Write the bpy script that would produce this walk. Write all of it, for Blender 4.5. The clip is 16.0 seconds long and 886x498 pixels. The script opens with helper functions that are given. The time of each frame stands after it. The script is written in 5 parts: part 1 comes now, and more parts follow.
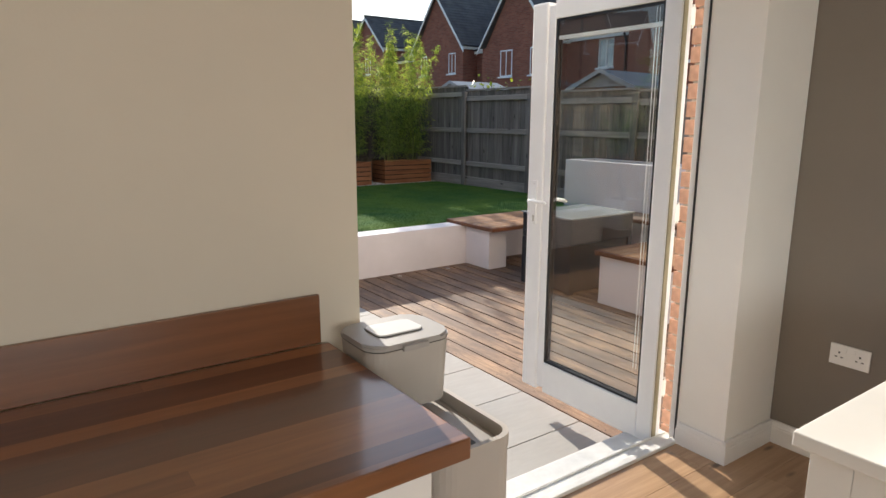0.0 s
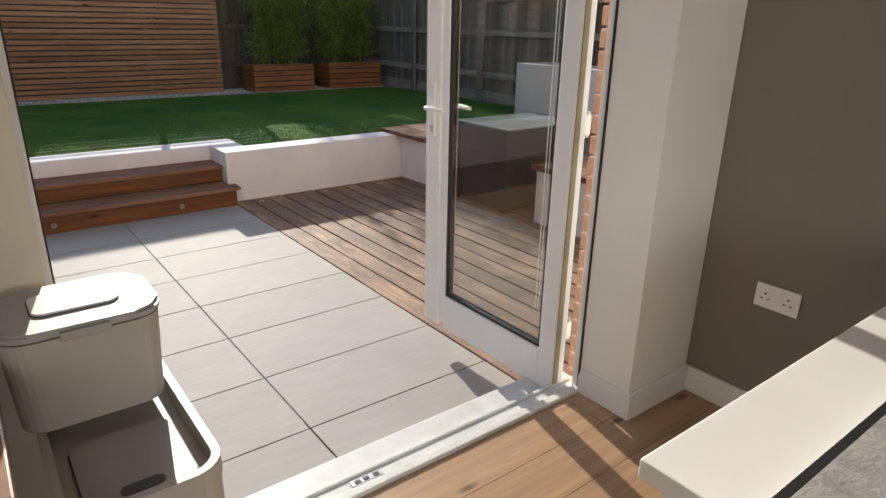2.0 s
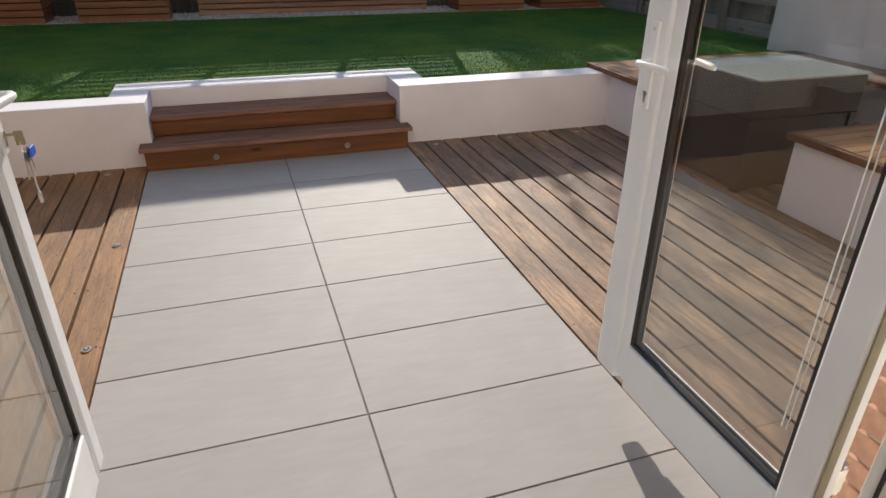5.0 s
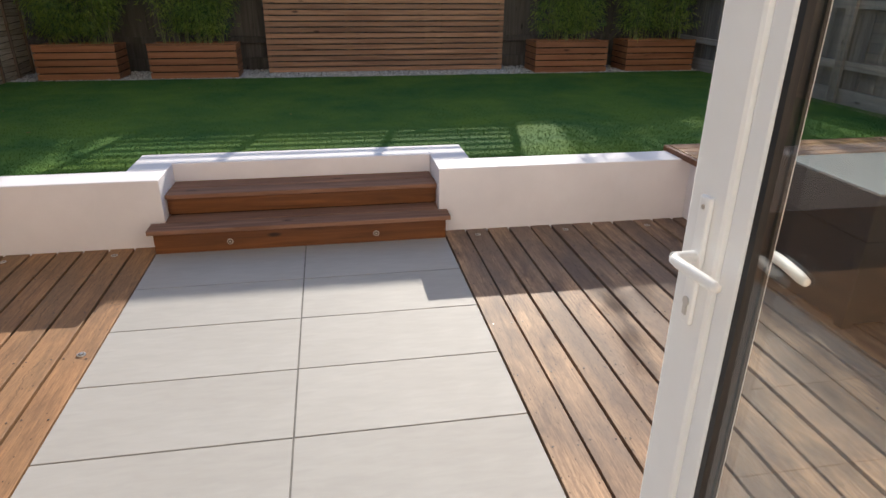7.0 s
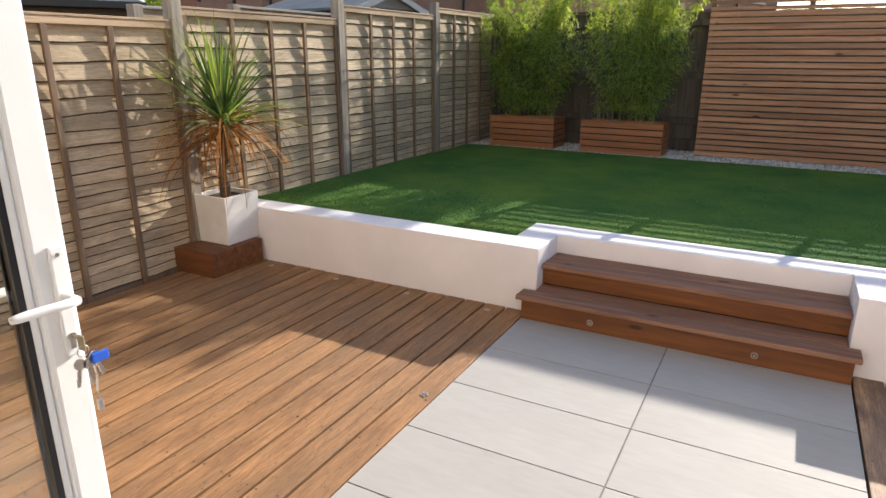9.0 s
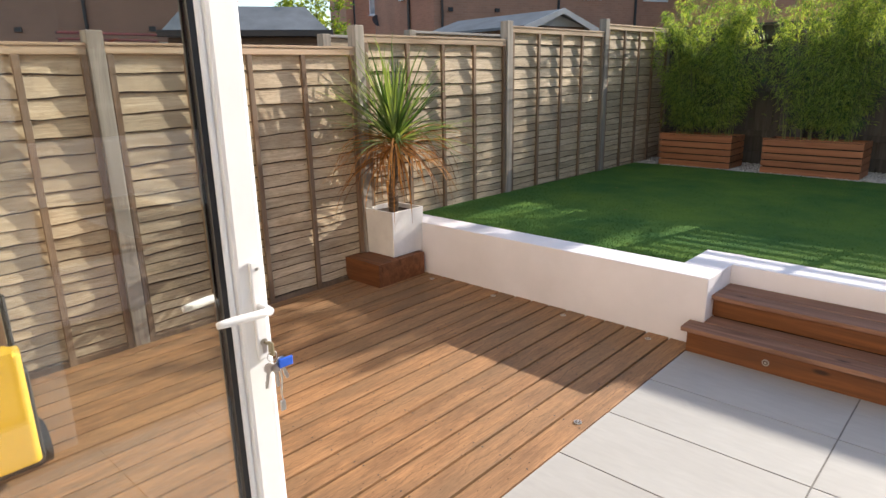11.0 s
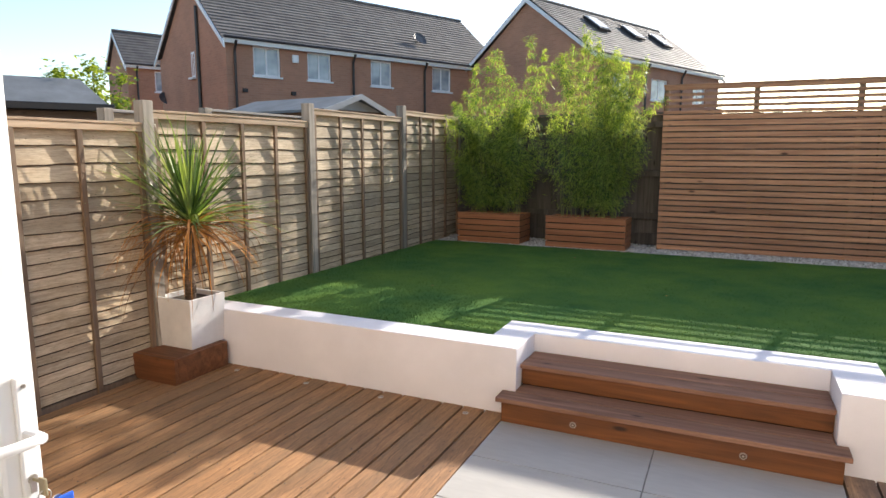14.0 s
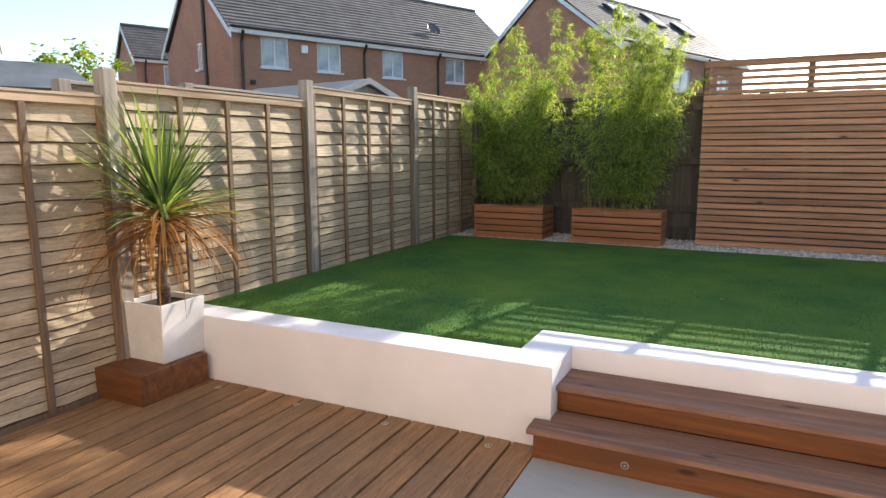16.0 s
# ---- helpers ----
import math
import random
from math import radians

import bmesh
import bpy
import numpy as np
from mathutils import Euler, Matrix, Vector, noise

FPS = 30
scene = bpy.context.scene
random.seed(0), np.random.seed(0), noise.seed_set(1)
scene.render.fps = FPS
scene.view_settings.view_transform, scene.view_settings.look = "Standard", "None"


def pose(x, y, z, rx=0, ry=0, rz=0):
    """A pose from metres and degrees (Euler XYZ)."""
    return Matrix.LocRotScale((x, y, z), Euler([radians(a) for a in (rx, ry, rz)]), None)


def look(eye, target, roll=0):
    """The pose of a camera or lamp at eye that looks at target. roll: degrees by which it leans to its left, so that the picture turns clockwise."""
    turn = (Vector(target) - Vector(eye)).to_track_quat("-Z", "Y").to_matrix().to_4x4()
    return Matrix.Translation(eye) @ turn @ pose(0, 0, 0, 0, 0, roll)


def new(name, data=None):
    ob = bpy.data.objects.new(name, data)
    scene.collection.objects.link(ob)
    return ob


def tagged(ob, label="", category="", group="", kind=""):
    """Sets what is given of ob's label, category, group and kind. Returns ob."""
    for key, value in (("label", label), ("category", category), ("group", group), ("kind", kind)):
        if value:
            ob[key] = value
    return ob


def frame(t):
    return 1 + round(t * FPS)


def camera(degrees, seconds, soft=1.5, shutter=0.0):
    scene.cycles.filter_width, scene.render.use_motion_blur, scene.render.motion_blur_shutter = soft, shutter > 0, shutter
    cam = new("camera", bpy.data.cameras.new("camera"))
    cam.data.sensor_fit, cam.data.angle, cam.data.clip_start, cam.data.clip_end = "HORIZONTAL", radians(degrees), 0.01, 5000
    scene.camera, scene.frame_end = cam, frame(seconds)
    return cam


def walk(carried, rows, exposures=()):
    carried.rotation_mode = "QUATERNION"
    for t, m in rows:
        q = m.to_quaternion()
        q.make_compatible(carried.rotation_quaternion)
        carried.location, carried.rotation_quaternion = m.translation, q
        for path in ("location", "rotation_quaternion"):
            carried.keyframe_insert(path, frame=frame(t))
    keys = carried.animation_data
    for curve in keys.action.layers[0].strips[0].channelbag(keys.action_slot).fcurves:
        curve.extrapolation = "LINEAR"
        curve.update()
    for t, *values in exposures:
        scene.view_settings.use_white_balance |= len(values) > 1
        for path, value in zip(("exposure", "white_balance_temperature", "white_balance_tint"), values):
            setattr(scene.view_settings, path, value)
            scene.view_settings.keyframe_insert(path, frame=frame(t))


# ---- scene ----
cam = camera(70.1, 16.0)
PATH = [
    (0, (0.074, 0.455, 1.578), (1.197, 2.058, 1.17), 0.2),
    (0.5, (0.197, 0.454, 1.563), (1.381, 2.006, 1.128), 0.5),
    (1, (0.364, 0.516, 1.581), (1.54, 2.046, 1.057), 0.3),
    (1.5, (0.501, 0.582, 1.553), (1.665, 2.082, 0.926), 0.7),
    (2, (0.677, 0.614, 1.515), (1.826, 2.103, 0.833), 1.1),
    (2.5, (0.809, 0.672, 1.489), (1.858, 2.198, 0.735), 1.5),
    (3, (0.895, 0.805, 1.46), (1.822, 2.362, 0.614), 1.6),
    (3.5, (0.981, 0.92, 1.462), (1.759, 2.534, 0.573), 1.2),
    (4, (1.054, 1.062, 1.445), (1.746, 2.685, 0.504), 1.2),
    (4.2, (1.103, 1.114, 1.438), (1.758, 2.757, 0.506), 1.1),
    (6.3, (1.552, 1.82, 1.58), (2.003, 3.555, 0.694), 0.5),
    (6.5, (1.622, 1.863, 1.583), (2.038, 3.627, 0.737), 0.6),
    (7, (1.764, 1.997, 1.578), (2.084, 3.806, 0.785), 0.5),
    (7.5, (1.871, 2.132, 1.602), (2.034, 3.982, 0.861), 0.3),
    (8, (1.929, 2.212, 1.612), (1.835, 4.096, 0.949), 0.3),
    (8.5, (1.957, 2.243, 1.612), (1.389, 4.061, 1.0), 0.3),
    (9, (1.977, 2.261, 1.612), (1.072, 3.944, 1.021), 0.2),
    (9.5, (1.977, 2.252, 1.645), (0.832, 3.783, 1.057), -0.4),
    (9.7, (1.975, 2.25, 1.645), (0.769, 3.731, 1.053), -0.3),
    (11.8, (1.955, 2.246, 1.645), (0.627, 3.664, 1.17), -0.4),
    (12, (1.952, 2.251, 1.652), (0.632, 3.69, 1.219), -0.3),
    (12.5, (1.94, 2.26, 1.655), (0.742, 3.819, 1.289), -0.3),
    (13, (1.925, 2.258, 1.661), (0.897, 3.941, 1.328), -0.1),
    (13.5, (1.919, 2.253, 1.661), (1.031, 4.019, 1.354), 0.0),
    (14, (1.867, 2.288, 1.64), (1.039, 4.082, 1.335), 0.1),
    (14.5, (1.766, 2.323, 1.647), (0.942, 4.119, 1.338), 0.1),
    (15, (1.689, 2.426, 1.608), (0.863, 4.22, 1.296), -0.0),
    (15.5, (1.63, 2.693, 1.552), (0.8, 4.485, 1.234), -0.1),
    (16, (1.541, 2.951, 1.518), (0.674, 4.725, 1.203), -0.2),
]
walk(cam, [(t, look(eye, target, roll)) for t, eye, target, roll in PATH], [(0, 0.65), (1, 0.6), (1.5, 0.5), (2, 0.22), (3, 0.08), (4, 0.04), (6.5, 0.44), (7.5, 0.62), (8, 0.78), (9, 0.86), (12, 0.96), (14, 1.08), (16, 1.2)])

# ---- world, sun and added fill lamp ----
SUN = Vector((0.49, 2.17, 0.945)).normalized()
world = bpy.data.worlds.new("world")
scene.world = world
world.use_nodes = True
_wn = world.node_tree.nodes
_sky = _wn.new("ShaderNodeTexSky")
_sky.sky_type = "NISHITA"
_sky.sun_disc = False
_sky.sun_elevation = math.asin(SUN.z)
_sky.sun_rotation = math.atan2(SUN.x, SUN.y)
_sky.dust_density = 0.6
_sky.ozone_density = 1.5
world.node_tree.links.new(_sky.outputs[0], _wn["Background"].inputs[0])
_wn["Background"].inputs[1].default_value = 0.135
sun_data = bpy.data.lights.new("sun", "SUN")
sun_data.energy = 4.9
sun_data.angle = radians(0.45)
sun_data.color = (1.0, 0.915, 0.80)
sun = new("sun", sun_data)
sun.matrix_world = look(SUN * 30, (0, 0, 0))
# Added area lamp behind the camera, at an invented window, to brighten the room.
fill_data = bpy.data.lights.new("unseen_fill_light", "AREA")
fill_data.shape = "RECTANGLE"
fill_data.size, fill_data.size_y = 2.4, 1.3
fill_data.energy = 39
fill_data.color = (1.0, 0.97, 0.92)
fill_lamp = new("unseen_fill_light", fill_data)
fill_lamp.matrix_world = look((-0.3, -2.95, 1.75), (0.3, 2.0, 1.2))


# ---- materials ----
def nodes_of(name):
    m = bpy.data.materials.new(name)
    m.use_nodes = True
    nt = m.node_tree
    return m, nt, nt.nodes["Principled BSDF"]


def mapping(nt, scale, space="Object"):
    tc = nt.nodes.new("ShaderNodeTexCoord")
    mp = nt.nodes.new("ShaderNodeMapping")
    mp.inputs["Scale"].default_value = scale
    nt.links.new(tc.outputs[space], mp.inputs[0])
    return mp.outputs[0]


def noise_tex(nt, vec, scale, detail=4.0, rough=0.6, dist=0.0):
    n = nt.nodes.new("ShaderNodeTexNoise")
    n.inputs["Scale"].default_value = scale
    n.inputs["Detail"].default_value = detail
    n.inputs["Roughness"].default_value = rough
    n.inputs["Distortion"].default_value = dist
    nt.links.new(vec, n.inputs["Vector"])
    return n.outputs[0]


def ramp(nt, fac, stops):
    r = nt.nodes.new("ShaderNodeValToRGB")
    el = r.color_ramp.elements
    while len(el) < len(stops):
        el.new(0.5)
    for e, (p, c) in zip(el, stops):
        e.position = p
        e.color = (*c, 1) if len(c) == 3 else c
    nt.links.new(fac, r.inputs[0])
    return r.outputs[0]


def mixc(nt, a, b, fac, blend="MIX"):
    m = nt.nodes.new("ShaderNodeMix")
    m.data_type = "RGBA"
    m.blend_type = blend
    for sock, v in ((m.inputs[0], fac), (m.inputs[6], a), (m.inputs[7], b)):
        if hasattr(v, "is_linked"):
            nt.links.new(v, sock)
        elif isinstance(v, (int, float)):
            sock.default_value = v
        else:
            sock.default_value = (*v, 1)
    return m.outputs[2]


def bump(nt, bsdf, height, strength, dist=0.01):
    b = nt.nodes.new("ShaderNodeBump")
    b.inputs["Strength"].default_value = strength
    b.inputs["Distance"].default_value = dist
    nt.links.new(height, b.inputs["Height"])
    nt.links.new(b.outputs[0], bsdf.inputs["Normal"])


def vary(nt, col, amount):
    """Piece-to-piece brightness by the object's own random number."""
    oi = nt.nodes.new("ShaderNodeObjectInfo")
    mr = nt.nodes.new("ShaderNodeMapRange")
    mr.inputs[3].default_value = 1 - amount
    mr.inputs[4].default_value = 1 + amount
    nt.links.new(oi.outputs["Random"], mr.inputs[0])
    hsv = nt.nodes.new("ShaderNodeHueSaturation")
    nt.links.new(mr.outputs[0], hsv.inputs["Value"])
    nt.links.new(col, hsv.inputs["Color"])
    return hsv.outputs[0]


def plain(name, col, rough=0.5, metal=0.0, var=0.12, scale=3.0, bumps=0.0, bscale=60.0, spec=None):
    m, nt, b = nodes_of(name)
    v = mapping(nt, (1, 1, 1))
    n1 = noise_tex(nt, v, scale, 5)
    lo = tuple(max(0, c * (1 - var)) for c in col)
    hi = tuple(min(1, c * (1 + var)) for c in col)
    c = ramp(nt, n1, [(0.3, lo), (0.7, hi)])
    nt.links.new(c, b.inputs["Base Color"])
    b.inputs["Roughness"].default_value = rough
    b.inputs["Metallic"].default_value = metal
    if spec is not None:
        b.inputs["Specular IOR Level"].default_value = spec
    if bumps:
        bump(nt, b, noise_tex(nt, v, bscale, 4), bumps, 0.004)
    return m


def wood(name, dark, light, axis="x", rough=0.6, var=0.15, grain=1.0, grey=None, grey_amt=0.0, bumps=0.3, gloss_var=True):
    """Timber with its grain along the axis; per-piece offset so that boards differ."""
    m, nt, b = nodes_of(name)
    tc = nt.nodes.new("ShaderNodeTexCoord")
    oi = nt.nodes.new("ShaderNodeObjectInfo")
    mul = nt.nodes.new("ShaderNodeMath")
    mul.operation = "MULTIPLY"
    mul.inputs[1].default_value = 37.0
    nt.links.new(oi.outputs["Random"], mul.inputs[0])
    add = nt.nodes.new("ShaderNodeVectorMath")
    nt.links.new(tc.outputs["Object"], add.inputs[0])
    nt.links.new(mul.outputs[0], add.inputs[1])
    mp = nt.nodes.new("ShaderNodeMapping")
    s = {"x": (1.2, 22, 22), "y": (22, 1.2, 22), "z": (22, 22, 1.2)}[axis]
    mp.inputs["Scale"].default_value = tuple(k * grain for k in s)
    nt.links.new(add.outputs[0], mp.inputs[0])
    g = noise_tex(nt, mp.outputs[0], 1.0, 6, 0.65, 0.6)
    c = ramp(nt, g, [(0.25, dark), (0.5, tuple((a + d) / 2 for a, d in zip(light, dark))), (0.72, light)])
    # knots
    mp2 = nt.nodes.new("ShaderNodeMapping")
    k = {"x": (1.6, 5, 5), "y": (5, 1.6, 5), "z": (5, 5, 1.6)}[axis]
    mp2.inputs["Scale"].default_value = k
    nt.links.new(add.outputs[0], mp2.inputs[0])
    vo = nt.nodes.new("ShaderNodeTexVoronoi")
    vo.inputs["Scale"].default_value = 1.3
    nt.links.new(mp2.outputs[0], vo.inputs["Vector"])
    kn = ramp(nt, vo.outputs["Distance"], [(0.05, (1, 1, 1)), (0.11, (0, 0, 0))])
    c = mixc(nt, c, tuple(d * 0.45 for d in dark), kn)
    if grey:
        big = noise_tex(nt, add.outputs[0], 2.3, 4, 0.6)
        gf = ramp(nt, big, [(0.42 - grey_amt * 0.2, (0, 0, 0)), (0.62, (grey_amt, grey_amt, grey_amt))])
        c = mixc(nt, c, grey, gf)
    c = vary(nt, c, var)
    nt.links.new(c, b.inputs["Base Color"])
    b.inputs["Roughness"].default_value = rough
    if gloss_var:
        rr = ramp(nt, g, [(0.2, (min(1, rough + 0.12),) * 3), (0.8, (max(0, rough - 0.08),) * 3)])
        nt.links.new(rr, b.inputs["Roughness"])
    bump(nt, b, g, bumps, 0.003)
    return m


M_PAINT_WHITE = plain("white_render_paint", (0.80, 0.768, 0.795), 0.75, var=0.06, scale=2.0, bumps=0.25, bscale=90)
M_WALL_CREAM = plain("cream_wall_paint", (0.60, 0.54, 0.445), 0.7, var=0.02, bumps=0.06, bscale=150)
M_WALL_WHITE = plain("white_wall_paint", (0.87, 0.85, 0.80), 0.65, var=0.02, bumps=0.05, bscale=150)
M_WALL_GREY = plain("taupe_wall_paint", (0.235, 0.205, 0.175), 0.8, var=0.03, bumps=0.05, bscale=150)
M_CEIL = plain("ceiling_paint", (0.82, 0.81, 0.79), 0.8, var=0.02)
M_TRIM = plain("white_gloss_trim", (0.82, 0.81, 0.79), 0.35, var=0.02)
M_UPVC = plain("white_upvc", (0.88, 0.875, 0.865), 0.28, var=0.03, scale=5)
M_UPVC_OLD = plain("white_upvc_threshold", (0.72, 0.72, 0.70), 0.35, var=0.12, scale=9)
M_GASKET = plain("black_gasket", (0.015, 0.015, 0.016), 0.5, var=0.1)
M_METAL = plain("steel", (0.62, 0.60, 0.57), 0.3, 1.0, var=0.08, scale=20)
M_BRASS = plain("brass_trim", (0.34, 0.29, 0.18), 0.5, 0.3, var=0.1, scale=20)
M_BRICK = plain("orange_brick", (0.60, 0.35, 0.24), 0.9, var=0.18, scale=22, bumps=0.6, bscale=120)
M_JOINT = plain("dark_slab_joint", (0.03, 0.027, 0.024), 0.95, var=0.3, scale=30)
M_GROUT = plain("grey_grout", (0.20, 0.19, 0.175), 0.95, var=0.35, scale=14)
M_MORTAR = plain("mortar", (0.52, 0.46, 0.38), 0.95, var=0.15, scale=30, bumps=0.5, bscale=150)
M_GROUND = plain("earth", (0.10, 0.085, 0.06), 0.95, var=0.4, scale=2.0, bumps=0.5, bscale=20)
# Near-black, so the shade in gaps and voids is put into the colour.
M_GAP_SHADE = plain("gap_shade_black", (0.012, 0.010, 0.009), 0.95, var=0.3)
M_BIN = plain("stone_plastic", (0.42, 0.385, 0.345), 0.45, var=0.03, scale=8, bumps=0.08, bscale=300)
M_BIN_LID = plain("pale_plastic", (0.36, 0.34, 0.32), 0.42, var=0.03, scale=8)
# Brighter than the lid plastic: the sun on the flap is put into its colour.
M_FLAP_LIT = plain("sunlit_plastic_flap", (0.68, 0.67, 0.64), 0.3, var=0.03)
M_BIN_DARK = plain("dark_seam", (0.08, 0.075, 0.07), 0.6)
M_CAB = plain("cream_cabinet_paint", (0.80, 0.79, 0.76), 0.38, var=0.02, scale=6)
M_SOCKET = plain("socket_plastic", (0.85, 0.84, 0.82), 0.25, var=0.01)
M_BLACK = plain("black_plastic", (0.02, 0.02, 0.022), 0.45, var=0.2)
M_YELLOW = plain("yellow_plastic", (0.75, 0.48, 0.05), 0.4, var=0.05)
M_BLUE = plain("blue_tag", (0.03, 0.12, 0.62), 0.35, var=0.05)
M_FASCIA = plain("white_fascia", (0.80, 0.80, 0.80), 0.5, var=0.05)
M_PIPE = plain("black_downpipe", (0.03, 0.025, 0.025), 0.4, var=0.1)
M_SOIL = plain("potting_soil", (0.05, 0.035, 0.025), 0.95, var=0.5, scale=30, bumps=1.0, bscale=80)
M_LIGHTRIM = plain("brushed_deck_light_rim", (0.55, 0.52, 0.48), 0.35, 0.9, var=0.1, scale=30)
M_LENS = plain("frosted_deck_light_lens", (0.13, 0.09, 0.06), 0.3, var=0.1)
M_TABLE = plain("charcoal_rattan_side", (0.022, 0.022, 0.024), 0.6, var=0.35, scale=60, bumps=0.8, bscale=220)
M_TABLETOP = plain("grey_table_glass", (0.34, 0.36, 0.36), 0.12, var=0.06, scale=4)
M_TRUNK = plain("palm_trunk_bark", (0.13, 0.085, 0.055), 0.95, var=0.45, scale=25, bumps=1.0, bscale=60)
M_CULM = plain("bamboo_culm", (0.24, 0.26, 0.08), 0.5, var=0.3, scale=8)
M_PLANTERWHITE = plain("worn_white_planter", (0.74, 0.72, 0.70), 0.7, var=0.10, scale=5, bumps=0.3, bscale=60)
M_GREY_ROOF = plain("grey_felt_roof", (0.16, 0.17, 0.18), 0.85, var=0.2, scale=3, bumps=0.3)
M_FELT_WHITE = plain("pale_shed_roof", (0.42, 0.42, 0.42), 0.8, var=0.12, scale=3)
M_REDPAINT = plain("dark_red_paint", (0.11, 0.02, 0.025), 0.5, var=0.15)
M_DISH = plain("satellite_dish_grey", (0.09, 0.09, 0.095), 0.5, var=0.1)
M_MAT = plain("grey_felt_mat", (0.30, 0.30, 0.29), 0.9, var=0.35, scale=12, bumps=0.6, bscale=120)
M_CHROME = plain("chrome_edge", (0.75, 0.75, 0.76), 0.12, 1.0, var=0.03)

def worn_wood(name, dark, light, axis, rough=0.65, var=0.15, grey=None, grey_amt=0.5, crack=0.0, knots=0.5, blotch=0.55, bumps=0.4):
    """Weathered timber: fine short grain, soft blotches, small knots and drying cracks."""
    m, nt, b = nodes_of(name)
    tc = nt.nodes.new("ShaderNodeTexCoord")
    oi = nt.nodes.new("ShaderNodeObjectInfo")
    mul = nt.nodes.new("ShaderNodeMath")
    mul.operation = "MULTIPLY"
    mul.inputs[1].default_value = 53.0
    nt.links.new(oi.outputs["Random"], mul.inputs[0])
    add = nt.nodes.new("ShaderNodeVectorMath")
    nt.links.new(tc.outputs["Object"], add.inputs[0])
    nt.links.new(mul.outputs[0], add.inputs[1])

    def scaled(along, across):
        mp = nt.nodes.new("ShaderNodeMapping")
        mp.inputs["Scale"].default_value = {"x": (along, across, across), "y": (across, along, across), "z": (across, across, along)}[axis]
        nt.links.new(add.outputs[0], mp.inputs[0])
        return mp.outputs[0]

    mid = tuple((p + q) / 2 for p, q in zip(light, dark))
    g = noise_tex(nt, scaled(3.0, 75), 1.0, 6, 0.6, 0.9)
    speck = noise_tex(nt, scaled(22, 150), 1.0, 4, 0.7)
    c = ramp(nt, g, [(0.30, tuple(d * 0.42 + q * 0.58 for d, q in zip(dark, mid))), (0.45, mid), (0.72, light)])
    bl = noise_tex(nt, scaled(2.6, 9), 1.0, 5, 0.65, 0.4)
    bf = ramp(nt, bl, [(0.36, (blotch,) * 3), (0.58, (0, 0, 0))])
    c = mixc(nt, c, dark, bf)
    if grey:
        big = noise_tex(nt, scaled(1.1, 3.0), 1.0, 4, 0.6)
        gf = ramp(nt, big, [(0.40, (0, 0, 0)), (0.62, (grey_amt,) * 3)])
        c = mixc(nt, c, grey, gf)
    vo = nt.nodes.new("ShaderNodeTexVoronoi")
    nt.links.new(scaled(4.5, 10), vo.inputs["Vector"])
    kn = ramp(nt, vo.outputs["Distance"], [(0.07, (1, 1, 1)), (0.16, (0, 0, 0))])
    sep = nt.nodes.new("ShaderNodeSeparateColor")
    nt.links.new(vo.outputs["Color"], sep.inputs[0])
    km = ramp(nt, sep.outputs[0], [(1.0 - knots * 0.5, (0, 0, 0)), (1.01 - knots * 0.5 if knots < 1.9 else 1.0, (1, 1, 1))])
    both = mixc(nt, kn, km, 1.0, "MULTIPLY")
    c = mixc(nt, c, tuple(d * 0.35 for d in dark), both)
    if crack:
        xyz = nt.nodes.new("ShaderNodeSeparateXYZ")
        nt.links.new(tc.outputs["Object"], xyz.inputs[0])
        w = noise_tex(nt, scaled(6.0, 0.5), 1.0, 4, 0.65)
        wo = nt.nodes.new("ShaderNodeMath")
        wo.operation = "MULTIPLY_ADD"
        wo.inputs[1].default_value = 0.11
        wo.inputs[2].default_value = -0.055
        nt.links.new(w, wo.inputs[0])
        su = nt.nodes.new("ShaderNodeMath")
        su.operation = "SUBTRACT"
        nt.links.new(xyz.outputs[{"x": 1, "y": 0, "z": 0}[axis]], su.inputs[0])
        nt.links.new(wo.outputs[0], su.inputs[1])
        ab = nt.nodes.new("ShaderNodeMath")
        ab.operation = "ABSOLUTE"
        nt.links.new(su.outputs[0], ab.inputs[0])
        line = ramp(nt, ab.outputs[0], [(0.0016, (1, 1, 1)), (0.0034, (0, 0, 0))])
        mk = ramp(nt, noise_tex(nt, scaled(1.3, 0.3), 1.0, 3, 0.6), [(0.45, (0, 0, 0)), (0.52, (crack,) * 3)])
        c = mixc(nt, c, tuple(d * 0.3 for d in dark), mixc(nt, line, mk, 1.0, "MULTIPLY"))
    c = mixc(nt, c, ramp(nt, speck, [(0.36, (0.62, 0.60, 0.58)), (0.52, (1.0, 1.0, 1.0)), (0.70, (1.18, 1.18, 1.17))]), 0.5, "MULTIPLY")
    c = vary(nt, c, var)
    nt.links.new(c, b.inputs["Base Color"])
    b.inputs["Roughness"].default_value = rough
    bump(nt, b, g, bumps, 0.002)
    return m


M_DECK_L = worn_wood("brown_decking", (0.15, 0.072, 0.030), (0.54, 0.275, 0.115), "y", 0.7, 0.13, (0.21, 0.125, 0.062), 0.6, 0.5, 0.6, 0.6)
M_DECK_R = worn_wood("weathered_decking", (0.12, 0.068, 0.045), (0.54, 0.34, 0.195), "y", 0.7, 0.14, (0.17, 0.115, 0.085), 0.85, 0.35, 1.0, 0.9, 0.6)
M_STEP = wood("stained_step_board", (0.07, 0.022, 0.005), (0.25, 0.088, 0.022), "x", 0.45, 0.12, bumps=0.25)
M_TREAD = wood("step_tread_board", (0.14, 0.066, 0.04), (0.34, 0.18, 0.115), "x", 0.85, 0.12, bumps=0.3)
M_BLOCK = wood("stained_block_timber", (0.08, 0.024, 0.007), (0.26, 0.095, 0.032), "x", 0.55, 0.15, bumps=0.3)
